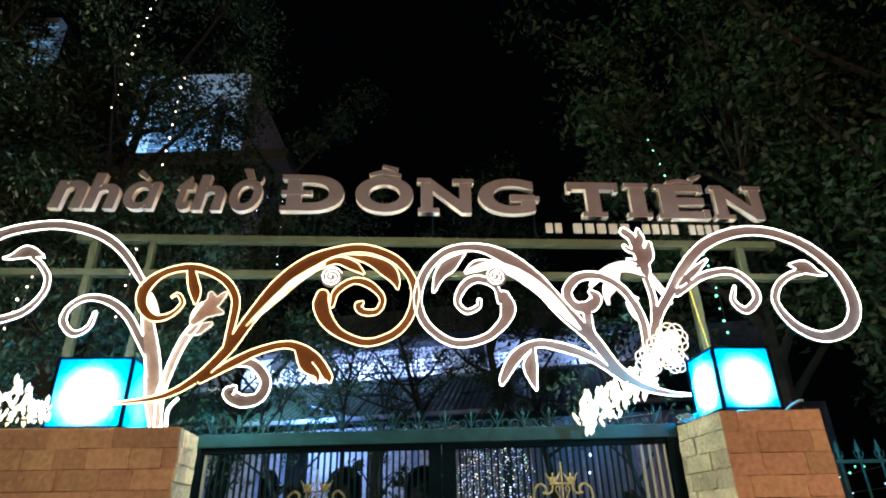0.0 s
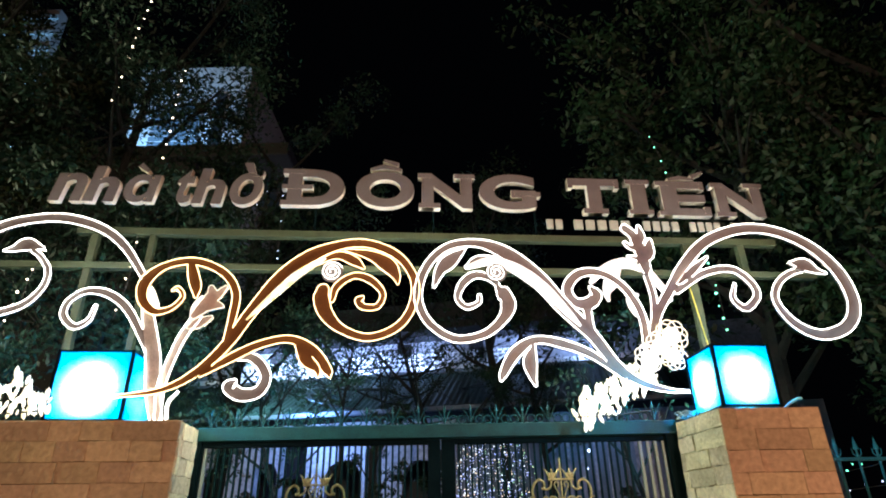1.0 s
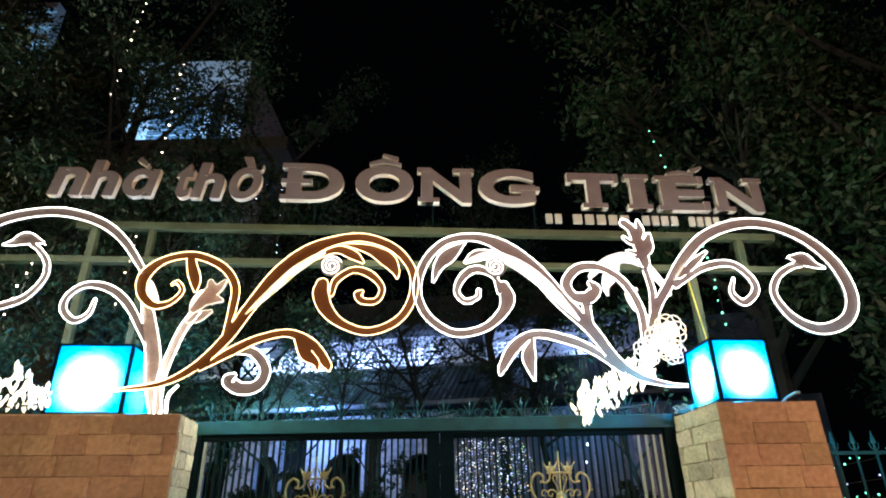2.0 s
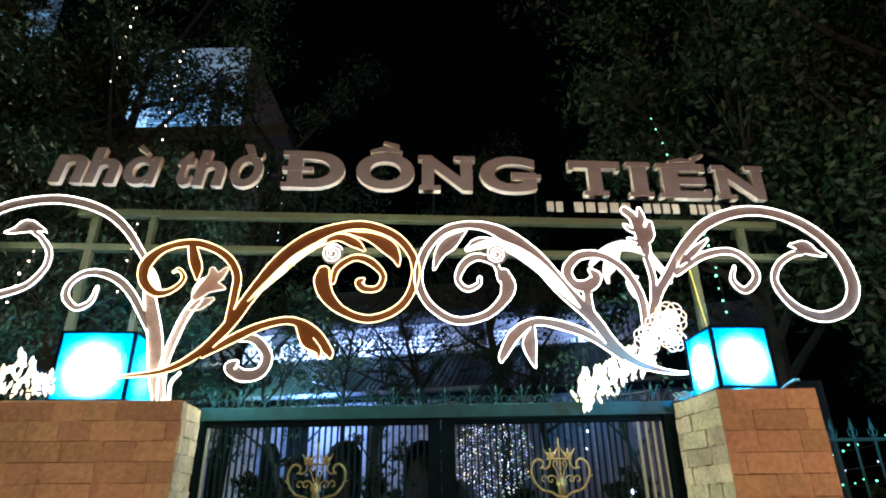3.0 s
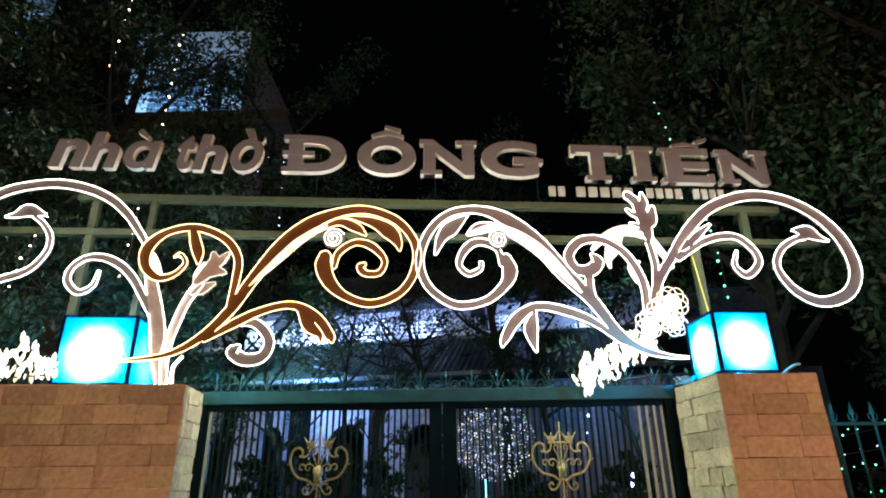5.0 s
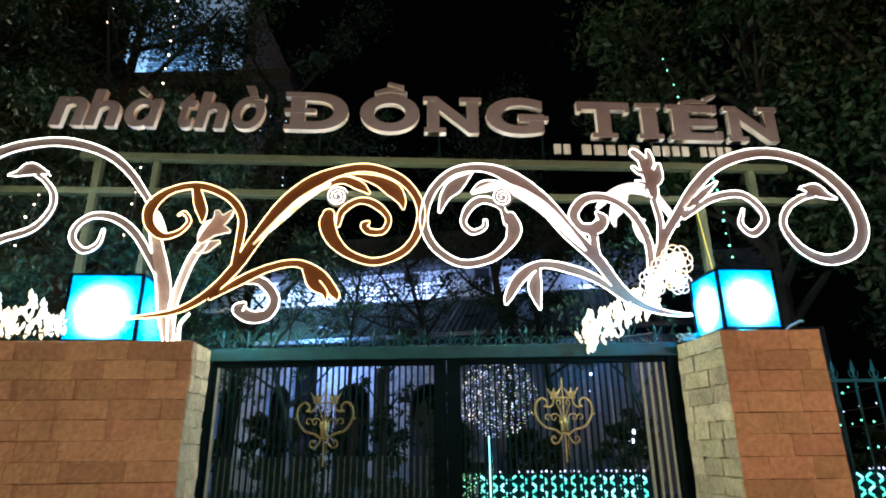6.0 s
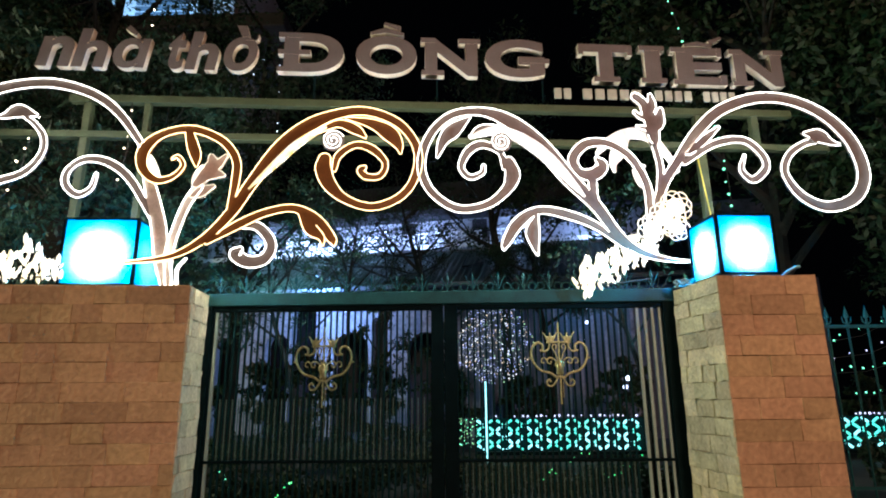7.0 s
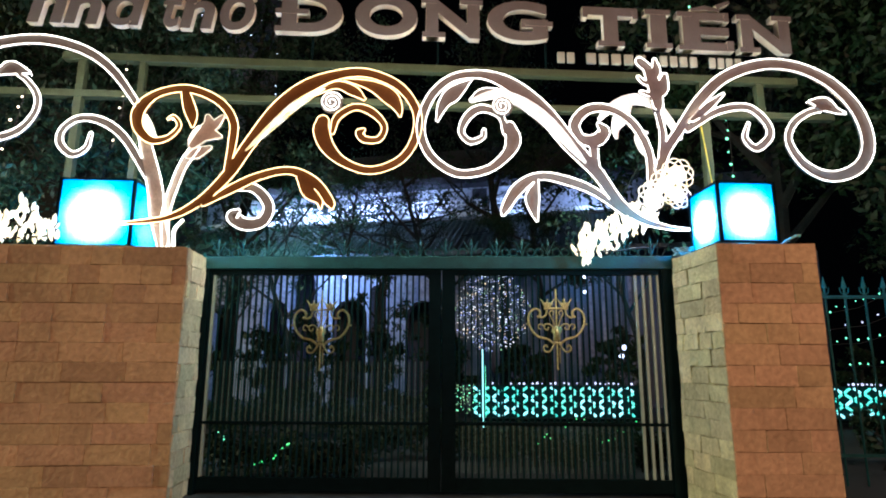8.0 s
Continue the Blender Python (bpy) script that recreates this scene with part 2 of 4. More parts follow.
def finial():
    bm = bmesh.new()
    tube(bm, [(0, 0, 0), (0, 0, 0.10), (0, 0, 0.145), (0, 0, 0.155)], 0.011)
    bmesh.ops.create_cone(bm, cap_ends=True, segments=6, radius1=0.026, radius2=0.001, depth=0.10,
                          matrix=Matrix.Translation((0, 0, 0.20)))
    for s in (-1, 1):
        tube(bm, [(s * p[0], 0, p[1]) for p in ((0.0, 0.03), (0.025, 0.07), (0.045, 0.12), (0.085, 0.19), (0.10, 0.205))], 0.011, r_end=0.004)
    return bm


def ring():
    return tube(bmesh.new(), [(0.047 * math.cos(a * math.tau / 14), 0, 0.055 + 0.047 * math.sin(a * math.tau / 14)) for a in range(14)],
                0.008, closed=True)


first_f, first_r = part("finial", finial(), GREEN, gate_frame), part("ring", ring(), GREEN, gate_frame)
first_f.location, first_r.location = (-3.27, GY, 2.80), (-3.112 - 0.052, GY, 2.80)
for i in range(18):
    x = -3.27 + i * 0.3165
    if i:
        c = new("finial", first_f.data)
        c.parent, c.location = gate_frame, (x, GY, 2.80)
    for s in (-1, 1):
        if i < 17 and (i or s > 0):
            c = new("ring", first_r.data)
            c.parent, c.location = gate_frame, (x + 0.158 + s * 0.052, GY, 2.80)


def emblem(parent, x, z):
    """Gold crowned scroll ornament on a gate leaf."""
    e = new("emblem")
    e.parent, e.location, e.scale = parent, (x, GY - 0.075, z), (0.88, 0.95, 0.94)
    e["label"] = "gilded wrought iron emblem with crown and scrolls"
    bm = bmesh.new()
    tube(bm, [(0, 0, -0.55), (0, 0, -0.2), (0, 0, 0.38), (0, 0, 0.47)], 0.013)
    tube(bm, [(0.035, 0.01, -0.47), (0.035, 0.01, -0.28)], 0.008)
    part("spindle", bm, GOLD, e)
    bm = bmesh.new()
    box(bm, -0.165, 0.165, -0.015, 0.015, 0.205, 0.232, 0.005)
    for s in (-1, 1):
        # a flaring three-pointed cup each side of the spindle
        for u in (-0.055, 0.0, 0.055):
            tube(bm, [(s * 0.115 + u * 0.4, 0, 0.232), (s * 0.115 + u * 0.9, -0.006, 0.275), (s * 0.115 + u * 1.3, 0, 0.31), (s * 0.115 + u * 1.8, 0, 0.345)], 0.022, r_end=0.006)
        box(bm, s * 0.115 - 0.045, s * 0.115 + 0.045, -0.014, 0.014, 0.235, 0.295, 0.006)
    part("crown", bm, GOLD, e)
    for s in (-1, 1):
        bm = bmesh.new()
        line = [(0.03, -0.24), (0.08, -0.20), (0.14, -0.165), (0.255, -0.135), (0.34, -0.05), (0.38, 0.06), (0.36, 0.16), (0.29, 0.215), (0.225, 0.185), (0.225, 0.125), (0.26, 0.11)]
        tube(bm, [(s * q[0], 0, q[1]) for q in glide(line, 5)], 0.0165)
        line = [(0.245, 0.115), (0.19, 0.105), (0.14, 0.14), (0.125, 0.205)]
        tube(bm, [(s * q[0], 0, q[1]) for q in glide(line, 4)], 0.014)
        tube(bm, [(s * 0.37, 0, 0.015), (s * 0.415, 0, 0.02)], 0.013)
        part("side_scroll", bm, GOLD, e)
        bm = bmesh.new()
        line = [(0.02, -0.10), (0.05, -0.02), (0.10, 0.02), (0.155, 0.015), (0.165, -0.035), (0.125, -0.05), (0.11, -0.015)]
        tube(bm, [(s * q[0], 0, q[1]) for q in glide(line, 5)], 0.010)
        line = [(0.165, -0.02), (0.20, 0.02), (0.24, 0.01), (0.245, -0.035), (0.21, -0.045)]
        tube(bm, [(s * q[0], 0, q[1]) for q in glide(line, 5)], 0.009)
        line = [(0.02, -0.02), (0.05, 0.07), (0.09, 0.15), (0.07, 0.19), (0.035, 0.17), (0.05, 0.13)]
        tube(bm, [(s * q[0], 0, q[1]) for q in glide(line, 5)], 0.009)
        part("inner_scroll", bm, GOLD, e)
        bm = bmesh.new()
        line = [(0.025, -0.20), (0.06, -0.27), (0.11, -0.325), (0.165, -0.32), (0.185, -0.275), (0.15, -0.245), (0.13, -0.275)]
        tube(bm, [(s * q[0], 0, q[1]) for q in glide(line, 5)], 0.013)
        part("foot_scroll", bm, GOLD, e)
    bm = bmesh.new()
    blob(bm, (0, -0.01, -0.09), 0.06, 2, (0.85, 0.5, 1.6))
    for s in (-1, 1):
        blob(bm, (s * 0.045, -0.008, -0.06), 0.035, 1, (0.8, 0.4, 1.4))
        blob(bm, (s * 0.03, -0.008, -0.16), 0.03, 1, (0.7, 0.4, 1.5))
    box(bm, -0.06, 0.06, -0.014, 0.014, -0.225, -0.205, 0.004)
    part("boss", bm, GOLD, e)


def leaf(x0, x1, hinge_left, ex, ez):
    """One barred leaf of the double gate."""
    g = thing("gate_leaf", "closed dark green barred steel gate leaf with gilded emblem", "gate", group="leaves of the entrance gate")
    edge = 0.15 if hinge_left else 0.018
    part("meeting_stile" if hinge_left else "hinge_stile", boxed(x1 - edge, x1, GY - 0.035, GY + 0.035, 0.05, 2.63, bevel=0.006), DARK, g)
    part("hinge_stile" if hinge_left else "meeting_stile", boxed(x0, x0 + (0.018 if hinge_left else 0.165), GY - 0.035, GY + 0.035, 0.05, 2.63, bevel=0.006), DARK, g)
    for z0, z1, nm in ((0.05, 0.20, "bottom_rail"), (0.79, 0.825, "middle_rail"), (2.57, 2.63, "top_rail")):
        part(nm, boxed(x0 + 0.018 if hinge_left else x0 + 0.165, x1 - edge, GY - 0.03, GY + 0.03, z0, z1, bevel=0.004), DARK, g)
    if hinge_left:
        places = [(-3.285, True)] + [(-3.205 + 0.0745 * i, False) for i in range(35)]
    else:
        places = [(-0.255 + 0.0745 * i, False) for i in range(28)] + [(1.895 + 0.09 * i, True) for i in range(4)]
    for x, pale in places:
        bar = new("bar", BAR_PALE if pale else BAR_DARK)
        bar.parent, bar.location = g, (x, GY, 0)
        # paler bar copy: street light on these bars is put into the colour
        if pale:
            bar["label"] = "bar painted pale where street light falls"
    # thin paler bars added at the middle rail, standing in for highlights on the bars
    for (xa, pa), (xb, pb) in zip(places, places[1:]):
        if not (pa or pb):
            bar = new("glint_bar", BAR_THIN if hinge_left else BAR_LOW)
            bar.parent, bar.location = g, ((xa + xb) / 2, GY, 0)
    emblem(g, ex, ez)
    return g


def bar_data(name, mat, half=0.0155, z0=0.201, z1=2.569):
    bm = boxed(-half, half, -half * 1.3, half * 1.3, z0, z1)
    me = bpy.data.meshes.new(name)
    bm.to_mesh(me)
    bm.free()
    me.materials.append(mat)
    return me


BAR_DARK, BAR_PALE = bar_data("bar", DARK_GREEN, 0.011), bar_data("pale_bar", CREAM)
BAR_THIN = bar_data("glint_bar", GLINT_GREEN, 0.0055, 0.826, 1.52)
BAR_LOW = bar_data("glint_bar", GLINT_GREEN, 0.0055, 0.26, 0.789)
leaf(-3.33, -0.475, True, -1.92, 1.93)
leaf(-0.465, 2.195, False, 0.91, 1.95)

# ---------- yawed frame of pillars, scrolls and sign ----------
YAW = 5.14


def stand(y):
    return pose(0, y, 0, 0, 0, YAW)


# ---------- lanterns ----------


def pane(bm, outward, parent):
    """An acrylic sheet: frosted on its outer face, clear on the others."""
    for f in bm.faces:
        f.material_index = 0 if f.normal.dot(outward) > 0.9 else 1
    part("pane", bm, ACRYLIC, parent).data.materials.append(CLEAR)


def lantern(name, x, y, w, d, z, h, watts, sides=(1.0, 1.0)):
    """Lit box lantern: dark frame with blue acrylic panes and a bulb inside."""
    t = thing(name, "glowing blue acrylic box lantern on a stone pillar", "lantern", pose(x, y, z, 0, 0, YAW), group="lanterns on the pillars")
    r = 0.016
    bm = bmesh.new()
    for sx in (-1, 1):
        for sy in (0, 1):
            box(bm, sx * w / 2 - r, sx * w / 2 + r, sy * d - r, sy * d + r, 0.0, h)
    for zz in (0.012, h - 0.012):
        for sy in (0, 1):
            box(bm, -w / 2 + r, w / 2 - r, sy * d - r + 0.002, sy * d + r - 0.002, zz - 0.012, zz + 0.012)
        for sx in (-1, 1):
            box(bm, sx * w / 2 - r + 0.002, sx * w / 2 + r - 0.002, r, d - r, zz - 0.012, zz + 0.012)
    part("frame", bm, DARK, t)
    for sy in (0, 1):
        pane(boxed(-w / 2 + r, w / 2 - r, sy * d - 0.003, sy * d + 0.003, 0.024, h - 0.024), Vector((0, 2 * sy - 1, 0)), t)
    for sx in (-1, 1):
        pane(boxed(sx * w / 2 - 0.003, sx * w / 2 + 0.003, r, d - r, 0.024, h - 0.024), Vector((sx, 0, 0)), t)
    part("lid", boxed(-w / 2 + r, w / 2 - r, r, d - r, h - 0.02, h - 0.006), ACRYLIC, t)
    bulb = point_lamp("bulb_light", (0, d * 0.5, h * 0.5), 0.05, watts * 12.0, (0.001, 0.36, 0.9))
    bulb.parent = t
    # one lamp module behind each pane
    for turn, share in ((0, 1.0), (90, sides[1]), (180, 0.5), (270, sides[0])):
        data = bpy.data.lights.new("lamp_module", "SPOT")
        data.energy, data.spot_size, data.spot_blend, data.shadow_soft_size = watts * 38.0 * share, radians(94), 1.0, 0.07
        data.color = (1.0, 0.98, 0.96)
        mod = new("lamp_module", data)
        mod.parent = t
        mod.matrix_local = pose(0, d / 2, h * 0.44, 90, 0, turn + 180)
    return t


lantern("lantern", -4.46, 6.50, 0.83, 0.78, 2.80, 0.81, 36, sides=(0.3, 0.1))
lantern("lantern", 2.85, 6.22, 0.63, 0.62, 2.775, 0.68, 23)

# ---------- scroll panels ----------
left_scroll = thing("scroll_panel", "brown sheet metal scrollwork outlined with lit rope lights", "ornament", stand(6.84), group="scroll panels over the gate")
right_scroll = thing("scroll_panel", "rose-grey sheet metal scrollwork outlined with white rope lights", "ornament", stand(6.84), group="scroll panels over the gate")


BANDS = []
DEPTH = {"arm": 0.0, "sprig": -0.006, "leaf": -0.004, "curl": 0.035, "stem": 0.04, "back": 0.07, "inlay": -0.012, "lily": 0.015}


def scroll(kind, panel, pts, tier="", lit=None):
    """Notes a tapering sheet-metal band along a smooth line; its ends are rounded off."""
    brown = panel is left_scroll and not tier
    line = glide(pts, 9)
    for end, step in ((0, 1), (-1, -1)):
        w = line[end][2]
        if w < 0.035:
            continue
        d = line[end][:2] - line[end + 3 * step][:2]
        d = d / (np.hypot(*d) + 1e-9)
        cap = [np.array((*(line[end][:2] + d * k * w / 2), w * math.sqrt(1 - k * k))) for k in (0.35, 0.65, 0.85, 0.96, 0.995)]
        line = cap[::-1] + line if end == 0 else line + cap
    BANDS.append((kind, panel, tier, np.array(line), brown, lit))


def band_edges(line):
    d = np.gradient(line[:, :2], axis=0)
    d /= np.hypot(d[:, 0], d[:, 1])[:, None] + 1e-9
    nrm = np.stack((-d[:, 1], d[:, 0]), axis=1) * np.maximum(line[:, 2:], 0.008) / 2
    return line[:, :2] + nrm, line[:, :2] - nrm


def build_band(index):
    """The sheet of one band, and rope light along its edge wherever no joined band covers it."""
    kind, panel, tier, line, brown, lit = BANDS[index]
    left, right = band_edges(line)
    off = DEPTH[tier or kind] + 0.0011 * (index % 9)
    bm = bmesh.new()
    rows = []
    for a, b in zip(left, right):
        rows.append([bm.verts.new((a[0], off - 0.010, a[1])), bm.verts.new((b[0], off - 0.010, b[1])),
                     bm.verts.new((b[0], off + 0.012, b[1])), bm.verts.new((a[0], off + 0.012, a[1]))])
    for r0, r1 in zip(rows, rows[1:]):
        for k in range(4):
            bm.faces.new((r0[k], r0[(k + 1) % 4], r1[(k + 1) % 4], r1[k]))
    bm.faces.new(rows[0][::-1])
    bm.faces.new(rows[-1])
    bmesh.ops.recalc_face_normals(bm, faces=bm.faces)
    # glowing sheet added in place of glare on the scroll plates
    if lit:
        part("glare_inlay", bm, lit, panel, "glowing patch standing in for glare on the scrollwork")
        return
    name = {"arm": "scroll_arm", "leaf": "scroll_leaf", "stem": "scroll_stem", "curl": "scroll_curl", "sprig": "sprig_leaf"}[kind]
    plate = part(name, bm, PLATE_BROWN if brown else PETAL_PLATE if tier == "lily" else PLATE_LIT if panel is left_scroll and kind == "stem" else PLATE_ROSE, panel)
    ring = np.concatenate((left, right[::-1]))
    share = np.concatenate((np.linspace(0, 1, len(left)), np.linspace(1, 0, len(right))))
    keep = np.ones(len(ring), bool)
    for other, (kind2, panel2, tier2, line2, _, lit2) in enumerate(BANDS):
        if other == index or panel2 is not panel or tier2 != tier or lit2:
            continue
        gap = np.hypot(ring[:, None, 0] - line2[None, :, 0], ring[:, None, 1] - line2[None, :, 1])
        inside = (gap < line2[None, :, 2] / 2 - 0.008).any(axis=1)
        if kind == "leaf" and kind2 != "leaf":
            inside &= share < 0.45
        keep &= ~inside
    y = DEPTH[tier or kind] - 0.026
    mat = ROPE_AMBER if brown else PETAL if tier == "lily" else ROPE_WHITE
    if keep.all():
        part("rope_light", tube(bmesh.new(), [(q[0], y, q[1]) for q in ring], 0.0044, 5, closed=True), mat, plate)
    else:
        first = int(np.argmin(keep))
        run = []
        for k in range(len(ring) + 1):
            at = (first + k) % len(ring)
            if keep[at] and k < len(ring):
                run.append((ring[at][0], y, ring[at][1]))
                continue
            if len(run) > 3:
                part("rope_light", tube(bmesh.new(), run, 0.0044, 5), mat, plate)
            run = []
    # unseen fill rope on the rear, set in from the edge, brightens the sign
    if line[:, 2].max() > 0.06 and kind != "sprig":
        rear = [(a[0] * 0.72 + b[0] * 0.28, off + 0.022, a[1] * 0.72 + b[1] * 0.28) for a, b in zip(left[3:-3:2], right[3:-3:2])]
        part("rope_light", tube(bmesh.new(), rear, 0.006, 5), ROPE_FILL, plate)


def rosette(panel, x, z, mat):
    bm = bmesh.new()
    bmesh.ops.create_cone(bm, cap_ends=True, segments=24, radius1=0.135, radius2=0.135, depth=0.024,
                          matrix=Matrix.Translation((x, -0.03, z)) @ Matrix.Rotation(radians(90), 4, "X"))
    plate = part("rosette", bm, PLATE_ROSE, panel)
    bm = bmesh.new()
    tube(bm, [(p[0], -0.056, p[2]) for p in spiral(x, z, 0.135, 0.02, 0.4, 2.6, 64)], 0.0035, 5)
    part("rope_light", bm, mat, plate)


rosette(left_scroll, -1.81, 4.606, ROPE_WHITE)
rosette(right_scroll, 0.277, 4.63, ROPE_WHITE)
scroll("arm", left_scroll, ((-4.15, 3.05, 0.025), (-3.63, 3.13, 0.064), (-3.27, 3.34, 0.102), (-2.98, 3.67, 0.132), (-2.76, 4.05, 0.147), (-2.46, 4.50, 0.179), (-2.13, 4.80, 0.185), (-1.78, 4.97, 0.130), (-1.42, 5.02, 0.117), (-1.05, 4.89, 0.115), (-0.83, 4.65, 0.102), (-0.76, 4.38, 0.101), (-0.84, 4.07, 0.098), (-1.03, 3.86, 0.098), (-1.34, 3.76, 0.097), (-1.65, 3.86, 0.109), (-1.84, 4.04, 0.166), (-1.92, 4.24, 0.193), (-1.91, 4.37, 0.150)))
scroll("arm", left_scroll, ((-1.79, 4.23, 0.055), (-1.74, 4.42, 0.085), (-1.54, 4.56, 0.085), (-1.33, 4.51, 0.099), (-1.17, 4.33, 0.071), (-1.23, 4.16, 0.075), (-1.40, 4.15, 0.085), (-1.46, 4.23, 0.10), (-1.42, 4.27, 0.05)))
scroll("leaf", left_scroll, ((-2.05, 4.70, 0.042), (-1.77, 4.84, 0.101), (-1.55, 4.77, 0.128), (-1.41, 4.66, 0.029)))
scroll("leaf", left_scroll, ((-1.67, 4.92, 0.029), (-1.34, 4.85, 0.131), (-1.12, 4.72, 0.202), (-1.01, 4.57, 0.114), (-0.98, 4.45, 0.022)))
scroll("arm", left_scroll, ((-3.23, 3.30, 0.052), (-2.90, 3.51, 0.106), (-2.58, 3.67, 0.094), (-2.25, 3.73, 0.094), (-1.98, 3.59, 0.134), (-1.79, 3.36, 0.107), (-1.76, 3.29, 0.040)))
scroll("leaf", left_scroll, ((-2.16, 3.65, 0.054), (-2.04, 3.48, 0.147), (-1.91, 3.37, 0.079), (-1.89, 3.27, 0.020)))
scroll("curl", left_scroll, ((-2.93, 3.51, 0.053), (-2.67, 3.51, 0.106), (-2.50, 3.31, 0.117), (-2.56, 3.12, 0.130), (-2.75, 3.08, 0.143), (-2.90, 3.17, 0.143), (-2.85, 3.23, 0.065)), "curl")
scroll("arm", left_scroll, ((-3.01, 3.65, 0.053), (-2.96, 4.04, 0.094), (-2.97, 4.34, 0.097), (-3.16, 4.59, 0.097), (-3.52, 4.73, 0.097), (-3.86, 4.66, 0.097), (-4.06, 4.46, 0.147), (-4.06, 4.23, 0.119), (-3.90, 4.07, 0.092), (-3.71, 4.10, 0.067), (-3.59, 4.25, 0.054), (-3.66, 4.37, 0.041), (-3.73, 4.33, 0.027)))
scroll("leaf", left_scroll, ((-3.55, 4.68, 0.10), (-3.50, 4.52, 0.135), (-3.45, 4.38, 0.125), (-3.43, 4.24, 0.03)))
scroll("stem", left_scroll, ((-3.65, 2.81, 0.136), (-3.74, 3.13, 0.164), (-3.82, 3.54, 0.169), (-3.97, 4.03, 0.132), (-4.06, 4.32, 0.054)), "curl")
scroll("curl", left_scroll, ((-4.05, 4.44, 0.067), (-4.42, 4.93, 0.097), (-4.77, 5.19, 0.110), (-5.22, 5.32, 0.122), (-5.62, 5.30, 0.122), (-6.00, 5.17, 0.134), (-6.33, 4.87, 0.132), (-6.49, 4.39, 0.128), (-6.27, 4.03, 0.115), (-5.90, 3.96, 0.101), (-5.72, 4.03, 0.090), (-5.43, 4.15, 0.085), (-5.27, 4.38, 0.072), (-5.27, 4.60, 0.067), (-5.40, 4.78, 0.060), (-5.51, 4.86, 0.054)), "curl")
scroll("leaf", left_scroll, ((-5.40, 4.89, 0.040), (-5.61, 4.94, 0.174), (-5.74, 4.88, 0.092), (-5.86, 4.85, 0.020)), "curl")
scroll("curl", left_scroll, ((-3.89, 3.61, 0.077), (-4.20, 4.08, 0.092), (-4.47, 4.29, 0.094), (-4.74, 4.33, 0.079), (-4.92, 4.20, 0.073), (-4.94, 4.02, 0.078), (-4.79, 3.88, 0.071), (-4.64, 3.96, 0.059), (-4.60, 4.14, 0.040)), "curl")
scroll("stem", left_scroll, ((-3.64, 2.83, 0.075), (-3.66, 3.20, 0.090), (-3.59, 3.55, 0.095), (-3.51, 3.80, 0.100), (-3.40, 4.00, 0.110)), "stem")
scroll("leaf", left_scroll, ((-4.07, 4.46, 0.04), (-4.02, 4.33, 0.12), (-3.95, 4.19, 0.11), (-3.88, 4.09, 0.04)), "back", GLARE_WHITE)
scroll("leaf", left_scroll, ((-3.42, 4.00, 0.05), (-3.44, 4.10, 0.13), (-3.42, 4.22, 0.09), (-3.38, 4.30, 0.03)), "back", GLARE_WHITE)
scroll("stem", left_scroll, ((-3.54, 2.81, 0.025), (-3.55, 2.99, 0.025), (-3.46, 3.12, 0.019)), "stem")
scroll("leaf", left_scroll, ((-2.80, 3.97, 0.018), (-2.66, 4.13, 0.060), (-2.45, 4.36, 0.095), (-2.26, 4.56, 0.100), (-2.05, 4.72, 0.075), (-1.90, 4.80, 0.018)), "inlay", GLARE_YELLOW)
scroll("arm", right_scroll, ((2.60, 3.11, 0.022), (2.29, 3.13, 0.057), (1.95, 3.23, 0.099), (1.69, 3.44, 0.130), (1.44, 3.81, 0.158), (1.11, 4.18, 0.207), (0.78, 4.60, 0.222), (0.42, 4.91, 0.195), (0.06, 5.05, 0.120), (-0.32, 5.00, 0.104), (-0.58, 4.77, 0.102), (-0.71, 4.46, 0.101), (-0.71, 4.19, 0.099), (-0.57, 3.93, 0.098), (-0.27, 3.75, 0.097), (0.09, 3.81, 0.099), (0.33, 4.01, 0.128), (0.41, 4.20, 0.187), (0.37, 4.37, 0.140)))
scroll("arm", right_scroll, ((0.31, 4.29, 0.058), (0.26, 4.50, 0.073), (0.04, 4.60, 0.102), (-0.14, 4.50, 0.102), (-0.23, 4.29, 0.072), (-0.12, 4.16, 0.071), (0.03, 4.22, 0.058), (0.05, 4.31, 0.050)))
scroll("leaf", right_scroll, ((0.31, 4.84, 0.044), (0.05, 4.79, 0.148), (-0.12, 4.69, 0.030)))
scroll("leaf", right_scroll, ((-0.10, 4.98, 0.022), (-0.32, 4.79, 0.192), (-0.45, 4.64, 0.131), (-0.53, 4.41, 0.029)))
scroll("arm", right_scroll, ((1.77, 3.28, 0.057), (1.42, 3.55, 0.099), (1.07, 3.69, 0.115), (0.72, 3.74, 0.099), (0.46, 3.58, 0.142), (0.30, 3.33, 0.098), (0.27, 3.25, 0.041)))
scroll("leaf", right_scroll, ((0.69, 3.68, 0.043), (0.63, 3.47, 0.168), (0.65, 3.29, 0.097), (0.68, 3.17, 0.021)))
scroll("curl", right_scroll, ((2.13, 3.66, 0.088), (2.13, 4.08, 0.105), (1.96, 4.46, 0.106), (1.68, 4.66, 0.106), (1.38, 4.65, 0.120), (1.20, 4.45, 0.126), (1.27, 4.26, 0.131), (1.46, 4.24, 0.163), (1.57, 4.36, 0.148), (1.51, 4.45, 0.060)))
scroll("stem", right_scroll, ((1.43, 4.21, 0.104), (1.45, 3.88, 0.102), (1.61, 3.55, 0.071)))
